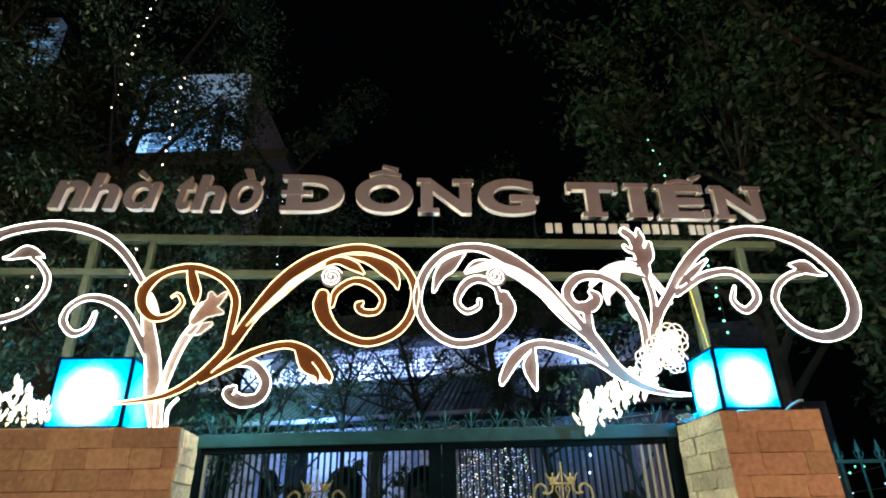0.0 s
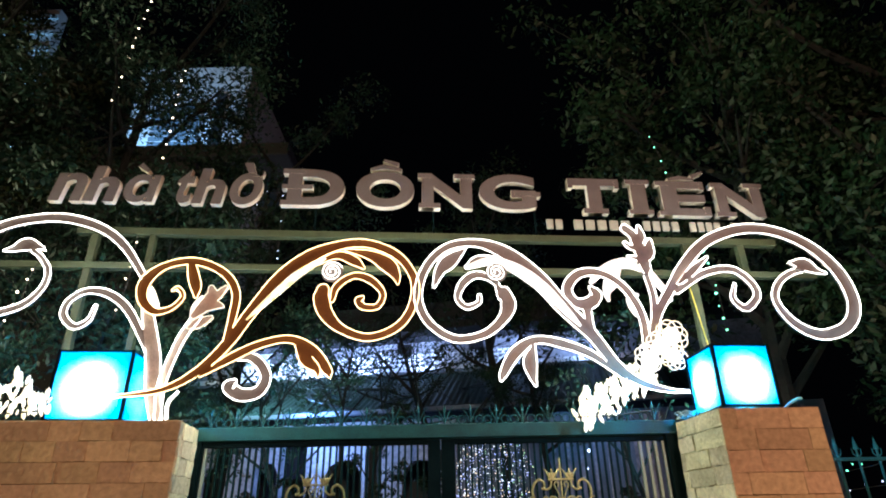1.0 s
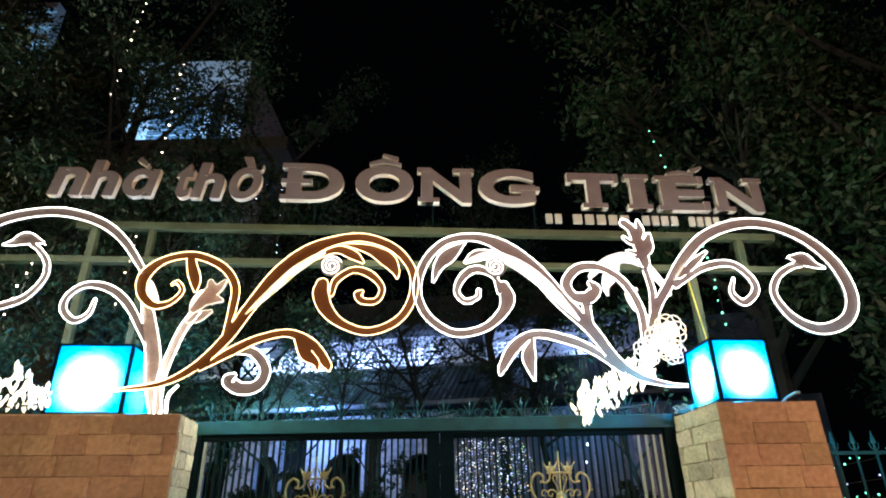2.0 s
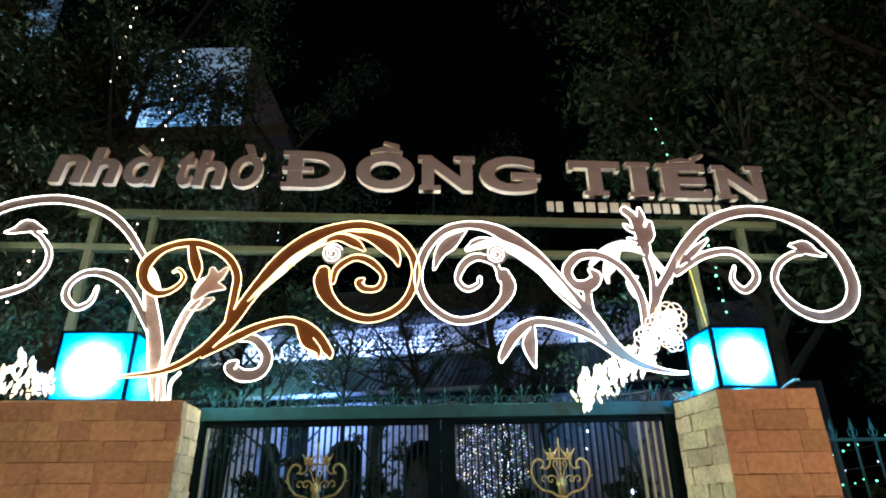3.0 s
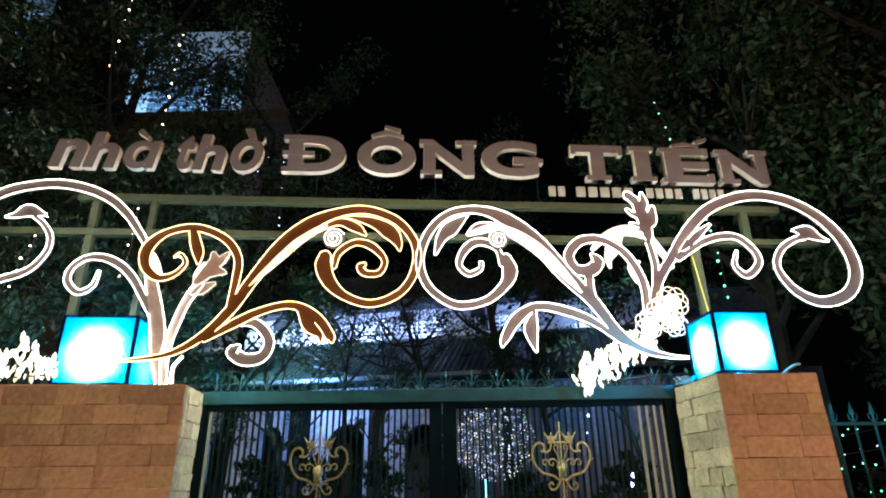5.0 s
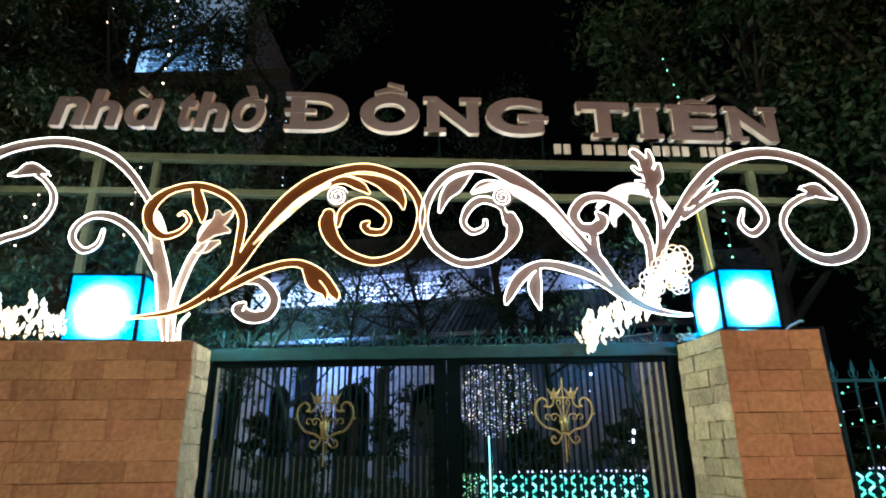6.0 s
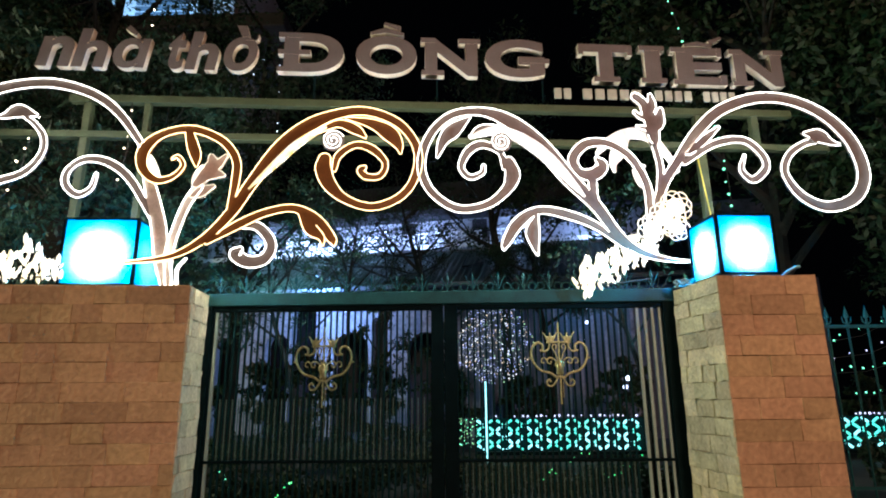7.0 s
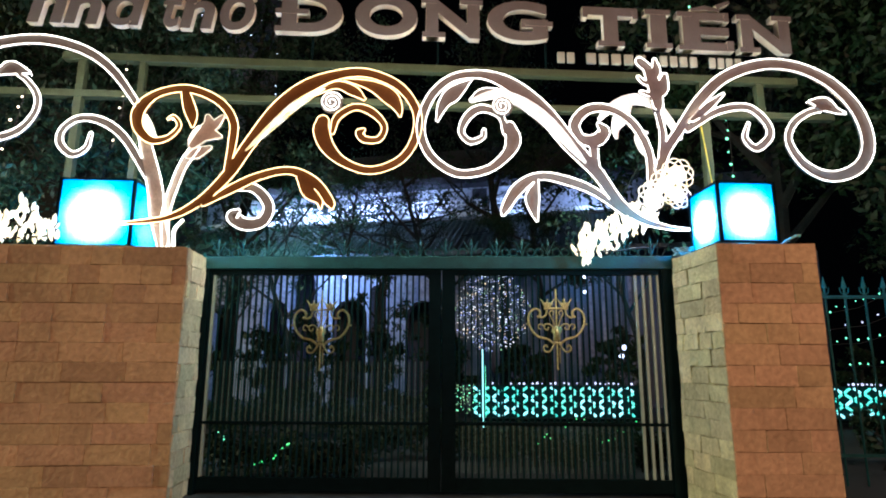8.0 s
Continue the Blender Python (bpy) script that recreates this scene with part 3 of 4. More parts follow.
scroll("stem", right_scroll, ((1.55, 4.56, 0.060), (1.66, 4.68, 0.110), (1.86, 4.80, 0.140), (2.08, 4.84, 0.150), (2.29, 4.76, 0.125), (2.46, 4.55, 0.095), (2.58, 4.33, 0.060)), "back", GLARE_WHITE)
scroll("leaf", right_scroll, ((1.92, 4.76, 0.110), (1.82, 4.58, 0.190), (1.74, 4.42, 0.100), (1.75, 4.29, 0.030)), "back", GLARE_WHITE)
scroll("stem", right_scroll, ((2.27, 3.95, 0.075), (2.325, 4.29, 0.085), (2.31, 4.50, 0.085), (2.26, 4.76, 0.085)))
scroll("stem", right_scroll, ((2.15, 3.45, 0.144), (2.31, 4.04, 0.120), (2.56, 4.43, 0.122), (2.85, 4.83, 0.140), (3.22, 5.17, 0.144), (3.73, 5.36, 0.146), (4.21, 5.34, 0.148), (4.65, 5.13, 0.162), (4.96, 4.76, 0.178), (5.05, 4.31, 0.174), (4.87, 3.98, 0.154), (4.49, 3.85, 0.139), (4.16, 3.99, 0.122), (3.98, 4.30, 0.092), (4.07, 4.55, 0.087), (4.29, 4.71, 0.079), (4.48, 4.76, 0.072)))
scroll("leaf", right_scroll, ((4.30, 4.84, 0.047), (4.49, 4.81, 0.192), (4.63, 4.73, 0.095), (4.76, 4.69, 0.024)))
scroll("curl", right_scroll, ((2.65, 4.42, 0.076), (3.06, 4.68, 0.094), (3.46, 4.75, 0.095), (3.69, 4.57, 0.094), (3.73, 4.37, 0.094), (3.54, 4.20, 0.092), (3.40, 4.33, 0.069), (3.46, 4.53, 0.038)))
scroll("leaf", right_scroll, ((2.71, 4.53, 0.046), (2.91, 4.71, 0.108), (3.15, 4.91, 0.031)))
scroll("leaf", right_scroll, ((2.20, 4.04, 0.059), (2.09, 4.17, 0.118), (2.05, 4.35, 0.120), (2.16, 4.39, 0.030)), "back", GLARE_WHITE)
scroll("leaf", right_scroll, ((1.31, 3.93, 0.030), (1.17, 4.10, 0.100), (0.95, 4.36, 0.150), (0.74, 4.56, 0.165), (0.50, 4.72, 0.145), (0.24, 4.80, 0.120), (0.02, 4.75, 0.085), (-0.11, 4.69, 0.030)), "inlay", GLARE_WHITE)
# lobed sprig
scroll("sprig", right_scroll, ((2.27, 4.72, 0.14), (2.25, 4.91, 0.17), (2.21, 5.10, 0.16), (2.165, 5.22, 0.13), (2.07, 5.31, 0.12)))
scroll("sprig", right_scroll, ((2.25, 4.86, 0.15), (2.34, 4.96, 0.17), (2.385, 5.13, 0.07)))
scroll("sprig", right_scroll, ((2.21, 5.08, 0.12), (2.275, 5.19, 0.12), (2.265, 5.34, 0.05)))
scroll("sprig", right_scroll, ((2.25, 4.84, 0.08), (2.14, 4.87, 0.06), (2.06, 4.89, 0.04)))
scroll("sprig", right_scroll, ((2.22, 5.01, 0.09), (2.11, 5.03, 0.07), (2.04, 5.09, 0.05)))


def petal_loop(bm, x, y, z, size, turn, r=0.0075):
    """A petal-shaped loop of lit tube."""
    pts = []
    for k in range(12):
        a = k * math.tau / 12
        u, v = size * 0.45 * math.sin(a), size * (0.5 - 0.5 * math.cos(a))
        pts.append((x + u * math.cos(turn) - v * math.sin(turn), y, z + u * math.sin(turn) + v * math.cos(turn)))
    return tube(bm, pts, r, 5, closed=True)


def lit_flower(panel, x, z, size, petals, mat, y=-0.05):
    for k in range(petals):
        bm = petal_loop(bmesh.new(), x, y - 0.012 * (k % 2), z, size, k * math.tau / petals + 0.2)
        petal_loop(bm, x, y - 0.012 * (k % 2), z, size * 0.55, k * math.tau / petals + 0.2)
        part("flower_petal", bm, mat, panel)


for fx, fz, fs, fn, fm in ((2.44, 3.80, 0.21, 8, PETAL_YELLOW), (2.42, 3.53, 0.17, 7, PETAL_YELLOW), (2.28, 3.66, 0.20, 8, PETAL), (2.10, 3.52, 0.18, 7, PETAL)):
    lit_flower(right_scroll, fx, fz, fs, fn, fm)
# lily on the brown panel: joined petals in one outline
for line in (((-3.42, 4.03, 0.10), (-3.33, 4.14, 0.16), (-3.25, 4.28, 0.15), (-3.27, 4.38, 0.07)),
             ((-3.36, 4.11, 0.10), (-3.21, 4.16, 0.12), (-3.09, 4.14, 0.03)),
             ((-3.30, 4.18, 0.10), (-3.19, 4.28, 0.11), (-3.10, 4.39, 0.05)),
             ((-3.46, 3.88, 0.05), (-3.36, 3.93, 0.13), (-3.20, 4.01, 0.03))):
    scroll("sprig", left_scroll, line, "lily")
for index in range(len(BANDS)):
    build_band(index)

# ---------- lit garlands behind the scrolls ----------


def garland(m, span, count, label, seed):
    rnd = random.Random(seed)
    g = thing("lit_garland", label, "light garland", m, group="white lit garlands beside the scrolls")
    for k in range(count):
        s = rnd.random()
        x, z = span(s, rnd)
        bm = bmesh.new()
        size = rnd.uniform(0.05, 0.12)
        turn = rnd.uniform(-0.6, 0.6)
        blob(bm, (0, 0, 0), 1.0, 1, (size * 0.24, size * 0.2, size * 0.68))
        bmesh.ops.transform(bm, matrix=Matrix.Translation((x, rnd.uniform(-0.12, 0.12), z)) @ Matrix.Rotation(turn, 4, "Y"), verts=bm.verts)
        part("lit_leaf", bm, PETAL if rnd.random() < 0.7 else PETAL_YELLOW, g)
    bm = bmesh.new()
    tube(bm, [(span(0, random.Random(3))[0], 0, 2.84), (span(0.5, random.Random(3))[0], 0, 2.86), (span(1, random.Random(3))[0], 0, 2.92)], 0.012)
    part("support_wire", bm, WIRE, g)


garland(stand(6.98), lambda s, r: (1.22 + 0.92 * s + r.uniform(-0.09, 0.09), 2.88 + s * 0.55 + r.uniform(-0.22, 0.19)), 190,
        "white glowing leaf-shaped light garland above the gate header", 5)
garland(stand(6.9), lambda s, r: (-6.3 + 1.45 * s, 2.82 + (0.78 - 0.42 * s) * (0.75 + 0.25 * math.sin(19 * s)) * r.random() + 0.05), 210,
        "white glowing leaf-shaped light garland above the wall", 8)

# ---------- sign frame ----------
sign_frame = thing("sign_frame", "weathered olive steel frame carrying the name sign", "sign frame", stand(7.7))
part("upper_beam", boxed(-5.6, 4.7, -0.06, 0.06, 5.50, 5.61, bevel=0.008), BEAM, sign_frame)
part("lower_beam", boxed(-6.6, 5.2, -0.06, 0.06, 4.97, 5.07, bevel=0.008), BEAM, sign_frame)
for x, half, foot in ((-5.34, 0.05, 2.5), (-4.55, 0.04, 2.5), (3.27, 0.06, 2.5), (4.12, 0.055, 5.07)):
    part("post", boxed(x - half, x + half, -0.05, 0.05, foot, 5.50, bevel=0.006), BEAM, sign_frame)
for x in (-2.3, -0.55, 1.0):
    part("strut", boxed(x - 0.012, x + 0.012, -0.02, 0.02, 5.61, 6.02), DARK, sign_frame)
part("back_wire", tube(bmesh.new(), [(3.18, -0.05, 4.9), (3.32, -0.05, 3.6)], 0.009), YELLOW, sign_frame)

# ---------- name sign ----------
sign = thing("name_sign", "raised rose metal letters of the church name", "sign", stand(7.62))


def glyph(ch, bold):
    """The built-in font's mesh of one character, flat in x-y, as vertices and faces."""
    cu = bpy.data.curves.new("glyph", "FONT")
    cu.body, cu.size, cu.extrude, cu.offset, cu.resolution_u = ch, 1.0, 0.5, bold, 6
    ob = bpy.data.objects.new("glyph", cu)
    scene.collection.objects.link(ob)
    dg = bpy.context.evaluated_depsgraph_get()
    me = bpy.data.meshes.new_from_object(ob.evaluated_get(dg))
    bpy.data.objects.remove(ob)
    xs = [v.co.x for v in me.vertices]
    ys = [v.co.y for v in me.vertices]
    return me, (min(xs), max(xs), min(ys), max(ys))


def slab(bm, xa, za, xb, zb, t, depth):
    """A straight accent stroke from one point to another, thicker at its first end."""
    d = Vector((xb - xa, 0, zb - za)).normalized()
    n = Vector((-d.z, 0, d.x)) * t / 2
    a, b = Vector((xa, 0, za)), Vector((xb, 0, zb))
    rows = [[bm.verts.new(p + Vector((0, y, 0))) for p in (a + n, b + n * 0.6, b - n * 0.6, a - n)] for y in (-depth / 2 - 0.002, depth / 2 - 0.002)]
    bm.faces.new(rows[0])
    bm.faces.new(rows[1][::-1])
    for k in range(4):
        bm.faces.new((rows[0][k], rows[1][k], rows[1][(k + 1) % 4], rows[0][(k + 1) % 4]))


def letter(ch, base, x0, x1, z0, height, bold=0.03, shear=0.0, depth=0.11, serifs=(), accents=()):
    me, _ = glyph(ch, bold)
    ref, (a, b, c, d) = glyph(base, bold)
    sx, sz = (x1 - x0) / (b - a), height / (d - c)
    bm = bmesh.new()
    bm.from_mesh(me)
    for v in bm.verts:
        x, y, z = v.co
        nz = (y - c) * sz
        v.co = (x0 + (x - a) * sx + shear * nz, z * depth, z0 + nz)
    w = x1 - x0
    for u0, u1, v0, v1 in serifs:
        box(bm, x0 + u0 * w, x0 + u1 * w, -depth / 2 - 0.003, depth / 2 + 0.003, z0 + v0 * height, z0 + v1 * height)
    for a0, c0, a1, c1, t in accents:
        slab(bm, x0 + a0 * w, z0 + c0 * height, x0 + a1 * w, z0 + c1 * height, t, depth)
    bmesh.ops.recalc_face_normals(bm, faces=bm.faces)
    for f in bm.faces:
        f.material_index = 0 if abs(f.normal.y) > 0.7 else 1
    part("letter", bm, LETTER, sign).data.materials.append(LETTER_SIDE)


LO, HI = (0.0, 0.13), (0.87, 1.0)
SER_N = ((-0.06, 0.36, *LO), (-0.08, 0.2, *HI), (0.64, 1.06, *HI))
SER_I = ((-0.3, 1.3, *LO), (-0.3, 1.3, *HI))
letter("D", "D", -2.72, -1.88, 5.99, 0.62, 0.04, serifs=((-0.1, 0.3, *LO), (-0.1, 0.3, *HI), (-0.1, 0.44, 0.44, 0.56)))
letter("O", "O", -1.71, -0.84, 5.985, 0.62, 0.045, accents=((0.5, 1.15, 0.24, 1.045, 0.085), (0.46, 1.15, 0.78, 1.045, 0.085), (0.72, 1.20, 0.46, 1.32, 0.08)))
letter("N", "N", -0.72, 0.04, 5.99, 0.60, 0.035, serifs=SER_N)
letter("G", "G", 0.15, 1.02, 5.99, 0.62, 0.04, serifs=((0.62, 1.08, 0.38, 0.5),))
letter("T", "T", 1.53, 2.34, 5.96, 0.61, 0.035, serifs=((0.26, 0.74, *LO), (0.0, 0.09, 0.72, 0.95), (0.91, 1.0, 0.72, 0.95)))
letter("I", "I", 2.52, 2.76, 5.96, 0.61, 0.04, serifs=SER_I)
letter("E", "E", 3.0, 3.72, 5.95, 0.61, 0.035, serifs=((-0.1, 0.2, *LO), (-0.1, 0.2, *HI), (0.9, 1.04, 0.0, 0.26), (0.88, 0.98, 0.76, 1.0)), accents=((0.5, 1.12, 0.20, 1.05, 0.075), (0.46, 1.12, 0.80, 1.06, 0.075), (0.74, 1.15, 1.02, 1.30, 0.07)))
letter("N", "N", 3.88, 4.62, 5.95, 0.60, 0.035, serifs=SER_N)
GRAVE = ((0.42, 1.36, 0.72, 1.12, 0.09),)
for ch, base, x0, x1, hgt, marks in (("n", "n", -6.075, -5.63, 0.47, ()), ("h", "h", -5.60, -5.17, 0.60, ()), ("\u0251", "\u0251", -5.09, -4.63, 0.47, GRAVE),
                                     ("t", "t", -4.37, -4.12, 0.58, ()), ("h", "h", -4.08, -3.66, 0.60, ()), ("\u1edd", "o", -3.60, -3.16, 0.46, ())):
    letter(ch, base, x0, x1, 5.98, hgt, 0.03, 0.16, 0.10, accents=marks)

# the address line, as plain bars
address = thing("address_line", "small cream raised bars under the church name", "sign", stand(7.60))
for x0, x1, count in ((1.15, 1.43, 2), (1.57, 2.48, 5), (2.64, 3.23, 4), (3.37, 3.88, 4), (4.02, 4.60, 4)):
    pitch = (x1 - x0) / count
    for k in range(count):
        part("bar", boxed(x0 + k * pitch, x0 + (k + 0.74) * pitch, -0.02, 0.02, 5.69, 5.85, bevel=0.008), ADDRESS, address)

# ---------- background buildings ----------
church = thing("church", "white church with a lit arcade and dark upper hall", "church", CHURCH)


def arcade_wall(x0, x1, y, z0, z1, openings, parent, thick=0.5):
    """A wall with round-headed openings going through it: piers, and an arch over each opening."""
    last = x0
    for a, b, spring in (*openings, (x1, None, 0)):
        part("pier", boxed(last, a, y, y + thick, z0, z1), WALL_GREY, parent)
        if b is None:
            break
        bm = bmesh.new()
        r, c, n, prev = (b - a) / 2, (a + b) / 2, 12, None
        for k in range(n + 1):
            t = math.pi * (1 - k / n)
            px, pz = c + r * math.cos(t), spring + r * math.sin(t)
            cur = [bm.verts.new((px, yy, zz)) for yy in (y, y + thick) for zz in (pz, z1)]
            if prev:
                f0, f1, b0, b1 = prev
                g0, g1, h0, h1 = cur
                bm.faces.new((f0, g0, g1, f1))
                bm.faces.new((b0, b1, h1, h0))
                bm.faces.new((f0, b0, h0, g0))
                bm.faces.new((f1, g1, h1, b1))
            prev = cur
        bmesh.ops.recalc_face_normals(bm, faces=bm.faces)
        part("arch", bm, WALL_GREY, parent)
        last = b


arcade_wall(-14, 0.48, 26, 0, 5.75, ((-13.3, -11.4, 3.35), (-10.7, -9.5, 3.6), (-8.2, -7.1, 3.75), (-7.0, -5.85, 5.0), (-5.0, -3.45, 3.5), (-3.3, -2.75, 4.6), (-1.75, -0.2, 3.4)), church)
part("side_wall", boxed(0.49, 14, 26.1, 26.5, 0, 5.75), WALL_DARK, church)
for i in range(26):
    part("wall_rib", boxed(0.7 + i * 0.5, 0.82 + i * 0.5, 26.04, 26.097, 0.4, 5.6), WALL_GREY, church)
part("inner_wall", boxed(-14, 14, 29.6, 30, 0, 8.4), SHADE_BLACK, church)
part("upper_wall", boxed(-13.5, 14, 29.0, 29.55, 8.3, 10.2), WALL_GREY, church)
part("eave", boxed(-14, 14.5, 28.2, 30.4, 9.87, 10.25, bevel=0.03), SHADE_BLACK, church)
part("upper_hall", boxed(-13.5, 14, 36, 44, 0, 14.5), SHADE_BLACK, church)
# lean-to roof of ribbed tin
bm = bmesh.new()
n = 190
rows = []
for i in range(n + 1):
    x = -13.5 + 24 * i / n
    dz = 0.05 if i % 2 else 0.0
    rows.append([bm.verts.new((x, 24.6, 5.9 + dz)), bm.verts.new((x, 28.9, 8.25 + dz))])
for a, b in zip(rows, rows[1:]):
    bm.faces.new((a[0], b[0], b[1], a[1]))
bmesh.ops.solidify(bm, geom=bm.faces[:], thickness=0.03)
part("tin_roof", bm, TIN, church)
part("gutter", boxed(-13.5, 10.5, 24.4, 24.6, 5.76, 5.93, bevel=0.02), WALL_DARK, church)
part("parapet_ledge", boxed(-13.5, 10.5, 28.5, 28.95, 8.34, 8.56, bevel=0.02), WALL, church)
# white lattice balustrade of the balcony, in bays between posts
for x0, cells in ((-10.9, 7), (-8.6, 7), (-6.3, 9), (-3.5, 8), (-0.9, 8), (1.7, 8)):
    part("balcony_post", boxed(x0 - 0.22, x0 - 0.04, 28.56, 28.76, 8.56, 9.40, bevel=0.01), WALL, church)
    for k in range(cells):
        part("baluster", boxed(x0 + k * 0.25, x0 + k * 0.25 + 0.08, 28.62, 28.70, 8.56, 9.22), WALL, church)
    for z in (8.70, 8.90, 9.10):
        part("balustrade_rail", boxed(x0 - 0.04, x0 + cells * 0.25, 28.60, 28.615, z, z + 0.07), WALL, church)
# flat near-black boards stand in for the dark of window openings
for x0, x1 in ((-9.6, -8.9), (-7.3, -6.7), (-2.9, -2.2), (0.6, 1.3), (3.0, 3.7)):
    part("window", boxed(x0, x1, 28.96, 28.995, 8.9, 9.8), SHADE_BLACK, church)

tower = thing("bell_tower", "tall pale tower lit with blue floodlight behind trees", "tower")
part("shaft", boxed(-21.2, -13.6, 31, 40, 0, 30.6), WALL, tower)
for i in range(9):
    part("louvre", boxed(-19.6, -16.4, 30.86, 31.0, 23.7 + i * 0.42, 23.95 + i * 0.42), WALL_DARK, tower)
part("louvre", boxed(-15.6, -15.0, 30.86, 31.0, 23.7, 28.2), SHADE_BLACK, tower)
side_block = thing("side_building", "blue-lit upper storey of a neighbouring block", "building")
part("wall", boxed(-42, -28.4, 31, 31.8, 0, 36.5), WALL, side_block)
for i in range(6):
    part("sill_band", boxed(-42, -28.3, 30.85, 31.0, 28 + i * 1.5, 28.35 + i * 1.5), WALL, side_block)
roof_block = thing("front_roof", "dark flat roof slab in front of the tower", "roof")
part("slab", boxed(-40, -9.0, 26.5, 30.5, 20.2, 21.0, bevel=0.05), NIGHT_DARK, roof_block)
# added dark wall that hides the foot of the side building
part("parapet", boxed(-40, -25.6, 26.6, 27.0, 21.0, 23.9, bevel=0.03), NIGHT_DARK, roof_block)
part("hall_wall", boxed(-40, -14.2, 27.0, 30.4, 0, 20.2), NIGHT_DARK, roof_block)

# ---------- light tree, lit fence, lamps of the yard ----------
ball = thing("lit_ball_tree", "round light ball of hanging bulb strings on a lit pole", "light tree", pose(0.6, 15, 0))
rnd = random.Random(11)
hues = [bmesh.new() for _ in range(4)]
for k in range(27):
    u = -0.98 + 1.96 * k / 26
    for layer in (-0.4, 0.0, 0.3):
        half = math.sqrt(max(0.0, 1 - u * u - layer * layer)) * 1.0
        z = 2.86 - half
        while z < 2.86 + half:
            if rnd.random() < 0.42:
                hue = rnd.choices((0, 1, 2, 3), (5, 1.6, 2.4, 0.8 + (1.2 if u > 0.1 else 0)))[0]
                blob(hues[hue], (u * 1.02 + rnd.uniform(-0.02, 0.02), layer, z), 0.005 + 0.013 * rnd.random() ** 2, 0)
            z += 0.062
for name, bm, mat in zip(("blue_bulbs", "warm_bulbs", "white_bulbs", "green_bulbs"), hues, (BULB_NET, BULB_NET_WARM, BULB_NET_WHITE, BULB_NET_GREEN)):
    tagged(part(name, bm, mat, ball), kind="stuff")
part("pole", tube(bmesh.new(), [(-0.22, 0, 0.0), (-0.22, 0, 0.25), (-0.22, 0, 1.9)], 0.026), BULB_PALE, ball)
part("pole_sleeve", tube(bmesh.new(), [(-0.185, 0.02, 0.0), (-0.185, 0.02, 0.25), (-0.185, 0.02, 1.5)], 0.02), BULB_GREEN, ball)


def dash(length, lean, mat):
    bm = bmesh.new()
    tube(bm, [(-lean / 2, 0, 0), (-lean * 0.1, 0, length * 0.5), (lean / 2, 0, length)], 0.029, 5)
    me = bpy.data.meshes.new("lit_slat")
    bm.to_mesh(me)
    bm.free()
    me.materials.append(mat)
    return me


DASHES = {(lean, mat.name): dash(0.105, lean * 0.14, mat) for lean in (-1, 1) for mat in (BULB_CYAN, BULB_PALE)}


def lit_fence(x0, x1, y):
    """Low fence whose lit slats zigzag upwards, mirrored from column to column."""
    f = thing("lit_fence", "low lattice fence outlined with cyan lights", "fence", pose(x0, y, 0), group="lit lattice fences in the yard")
    rnd = random.Random(int(x0 * 10))
    part("rail", boxed(0, x1 - x0, -0.02, 0.02, 0.16, 0.24), DARK, f)
    part("backing", boxed(0, x1 - x0, 0.05, 0.06, 0.25, 1.02), DARK_GREEN, f)
    for i in range(int((x1 - x0) / 0.235)):
        for k in range(5):
            pale = rnd.random() < (0.22 if k % 2 else 0.38)
            slat = new("lit_slat", DASHES[(1 if (i + k) % 2 else -1, (BULB_PALE if pale else BULB_CYAN).name)])
            slat.parent, slat.location = f, (i * 0.235 + 0.1 + rnd.uniform(-0.012, 0.012), 0, 0.29 + k * 0.145)
    for i in range(int((x1 - x0) / 0.11)):
        if rnd.random() < 0.8:
            part("bulb", blob(bmesh.new(), (i * 0.11 + 0.05, 0, 1.07 + rnd.uniform(-0.01, 0.01)), rnd.uniform(0.02, 0.033), 1), BULB_LAVENDER, f)
    return f


lit_fence(0.12, 4.25, 15)
lit_fence(8.9, 11.2, 15)
for x, y, z, r in ((3.893, 15, 1.95, 0.06), (3.81, 15, 1.74, 0.06), (-3.16, 15, 3.73, 0.05), (-5.09, 15, 3.65, 0.03), (1.22, 15, 3.87, 0.05), (2.97, 15, 3.34, 0.04), (2.88, 15, 2.93, 0.03), (2.99, 15, 3.73, 0.05)):
    lamp = thing("yard_lamp", "small bright lamp hanging in the church yard", "lamp", pose(x, y, z), group="small lamps in the yard")
    part("globe", blob(bmesh.new(), (0, 0, 0), r, 2), BULB_BLUE, lamp)
    part("cord", tube(bmesh.new(), [(0, 0, r), (0, 0, 5.5 - z)], 0.006, 4), WIRE, lamp)

# ---------- side fence beyond the pillar ----------
side_fence = thing("side_fence", "green iron picket fence with spear tips", "fence")
for i in range(10):
    x = 4.66 + i * 0.263
    bm = bmesh.new()
    tube(bm, [(x, 8, 0.0), (x, 8, 2.52)], 0.016)
    bmesh.ops.create_cone(bm, cap_ends=True, segments=6, radius1=0.035, radius2=0.001, depth=0.16, matrix=Matrix.Translation((x, 8, 2.60)))
    for s in (-1, 1):
        tube(bm, [(x, 8, 2.42), (x + s * 0.05, 8, 2.46), (x + s * 0.06, 8, 2.53)], 0.012, r_end=0.005)
    part("picket", bm, GREEN, side_fence)
part("rail", boxed(4.1, 7.6, 7.98, 8.02, 2.38, 2.42), GREEN, side_fence)
part("rail", boxed(4.1, 7.6, 7.98, 8.02, 0.35, 0.39), GREEN, side_fence)

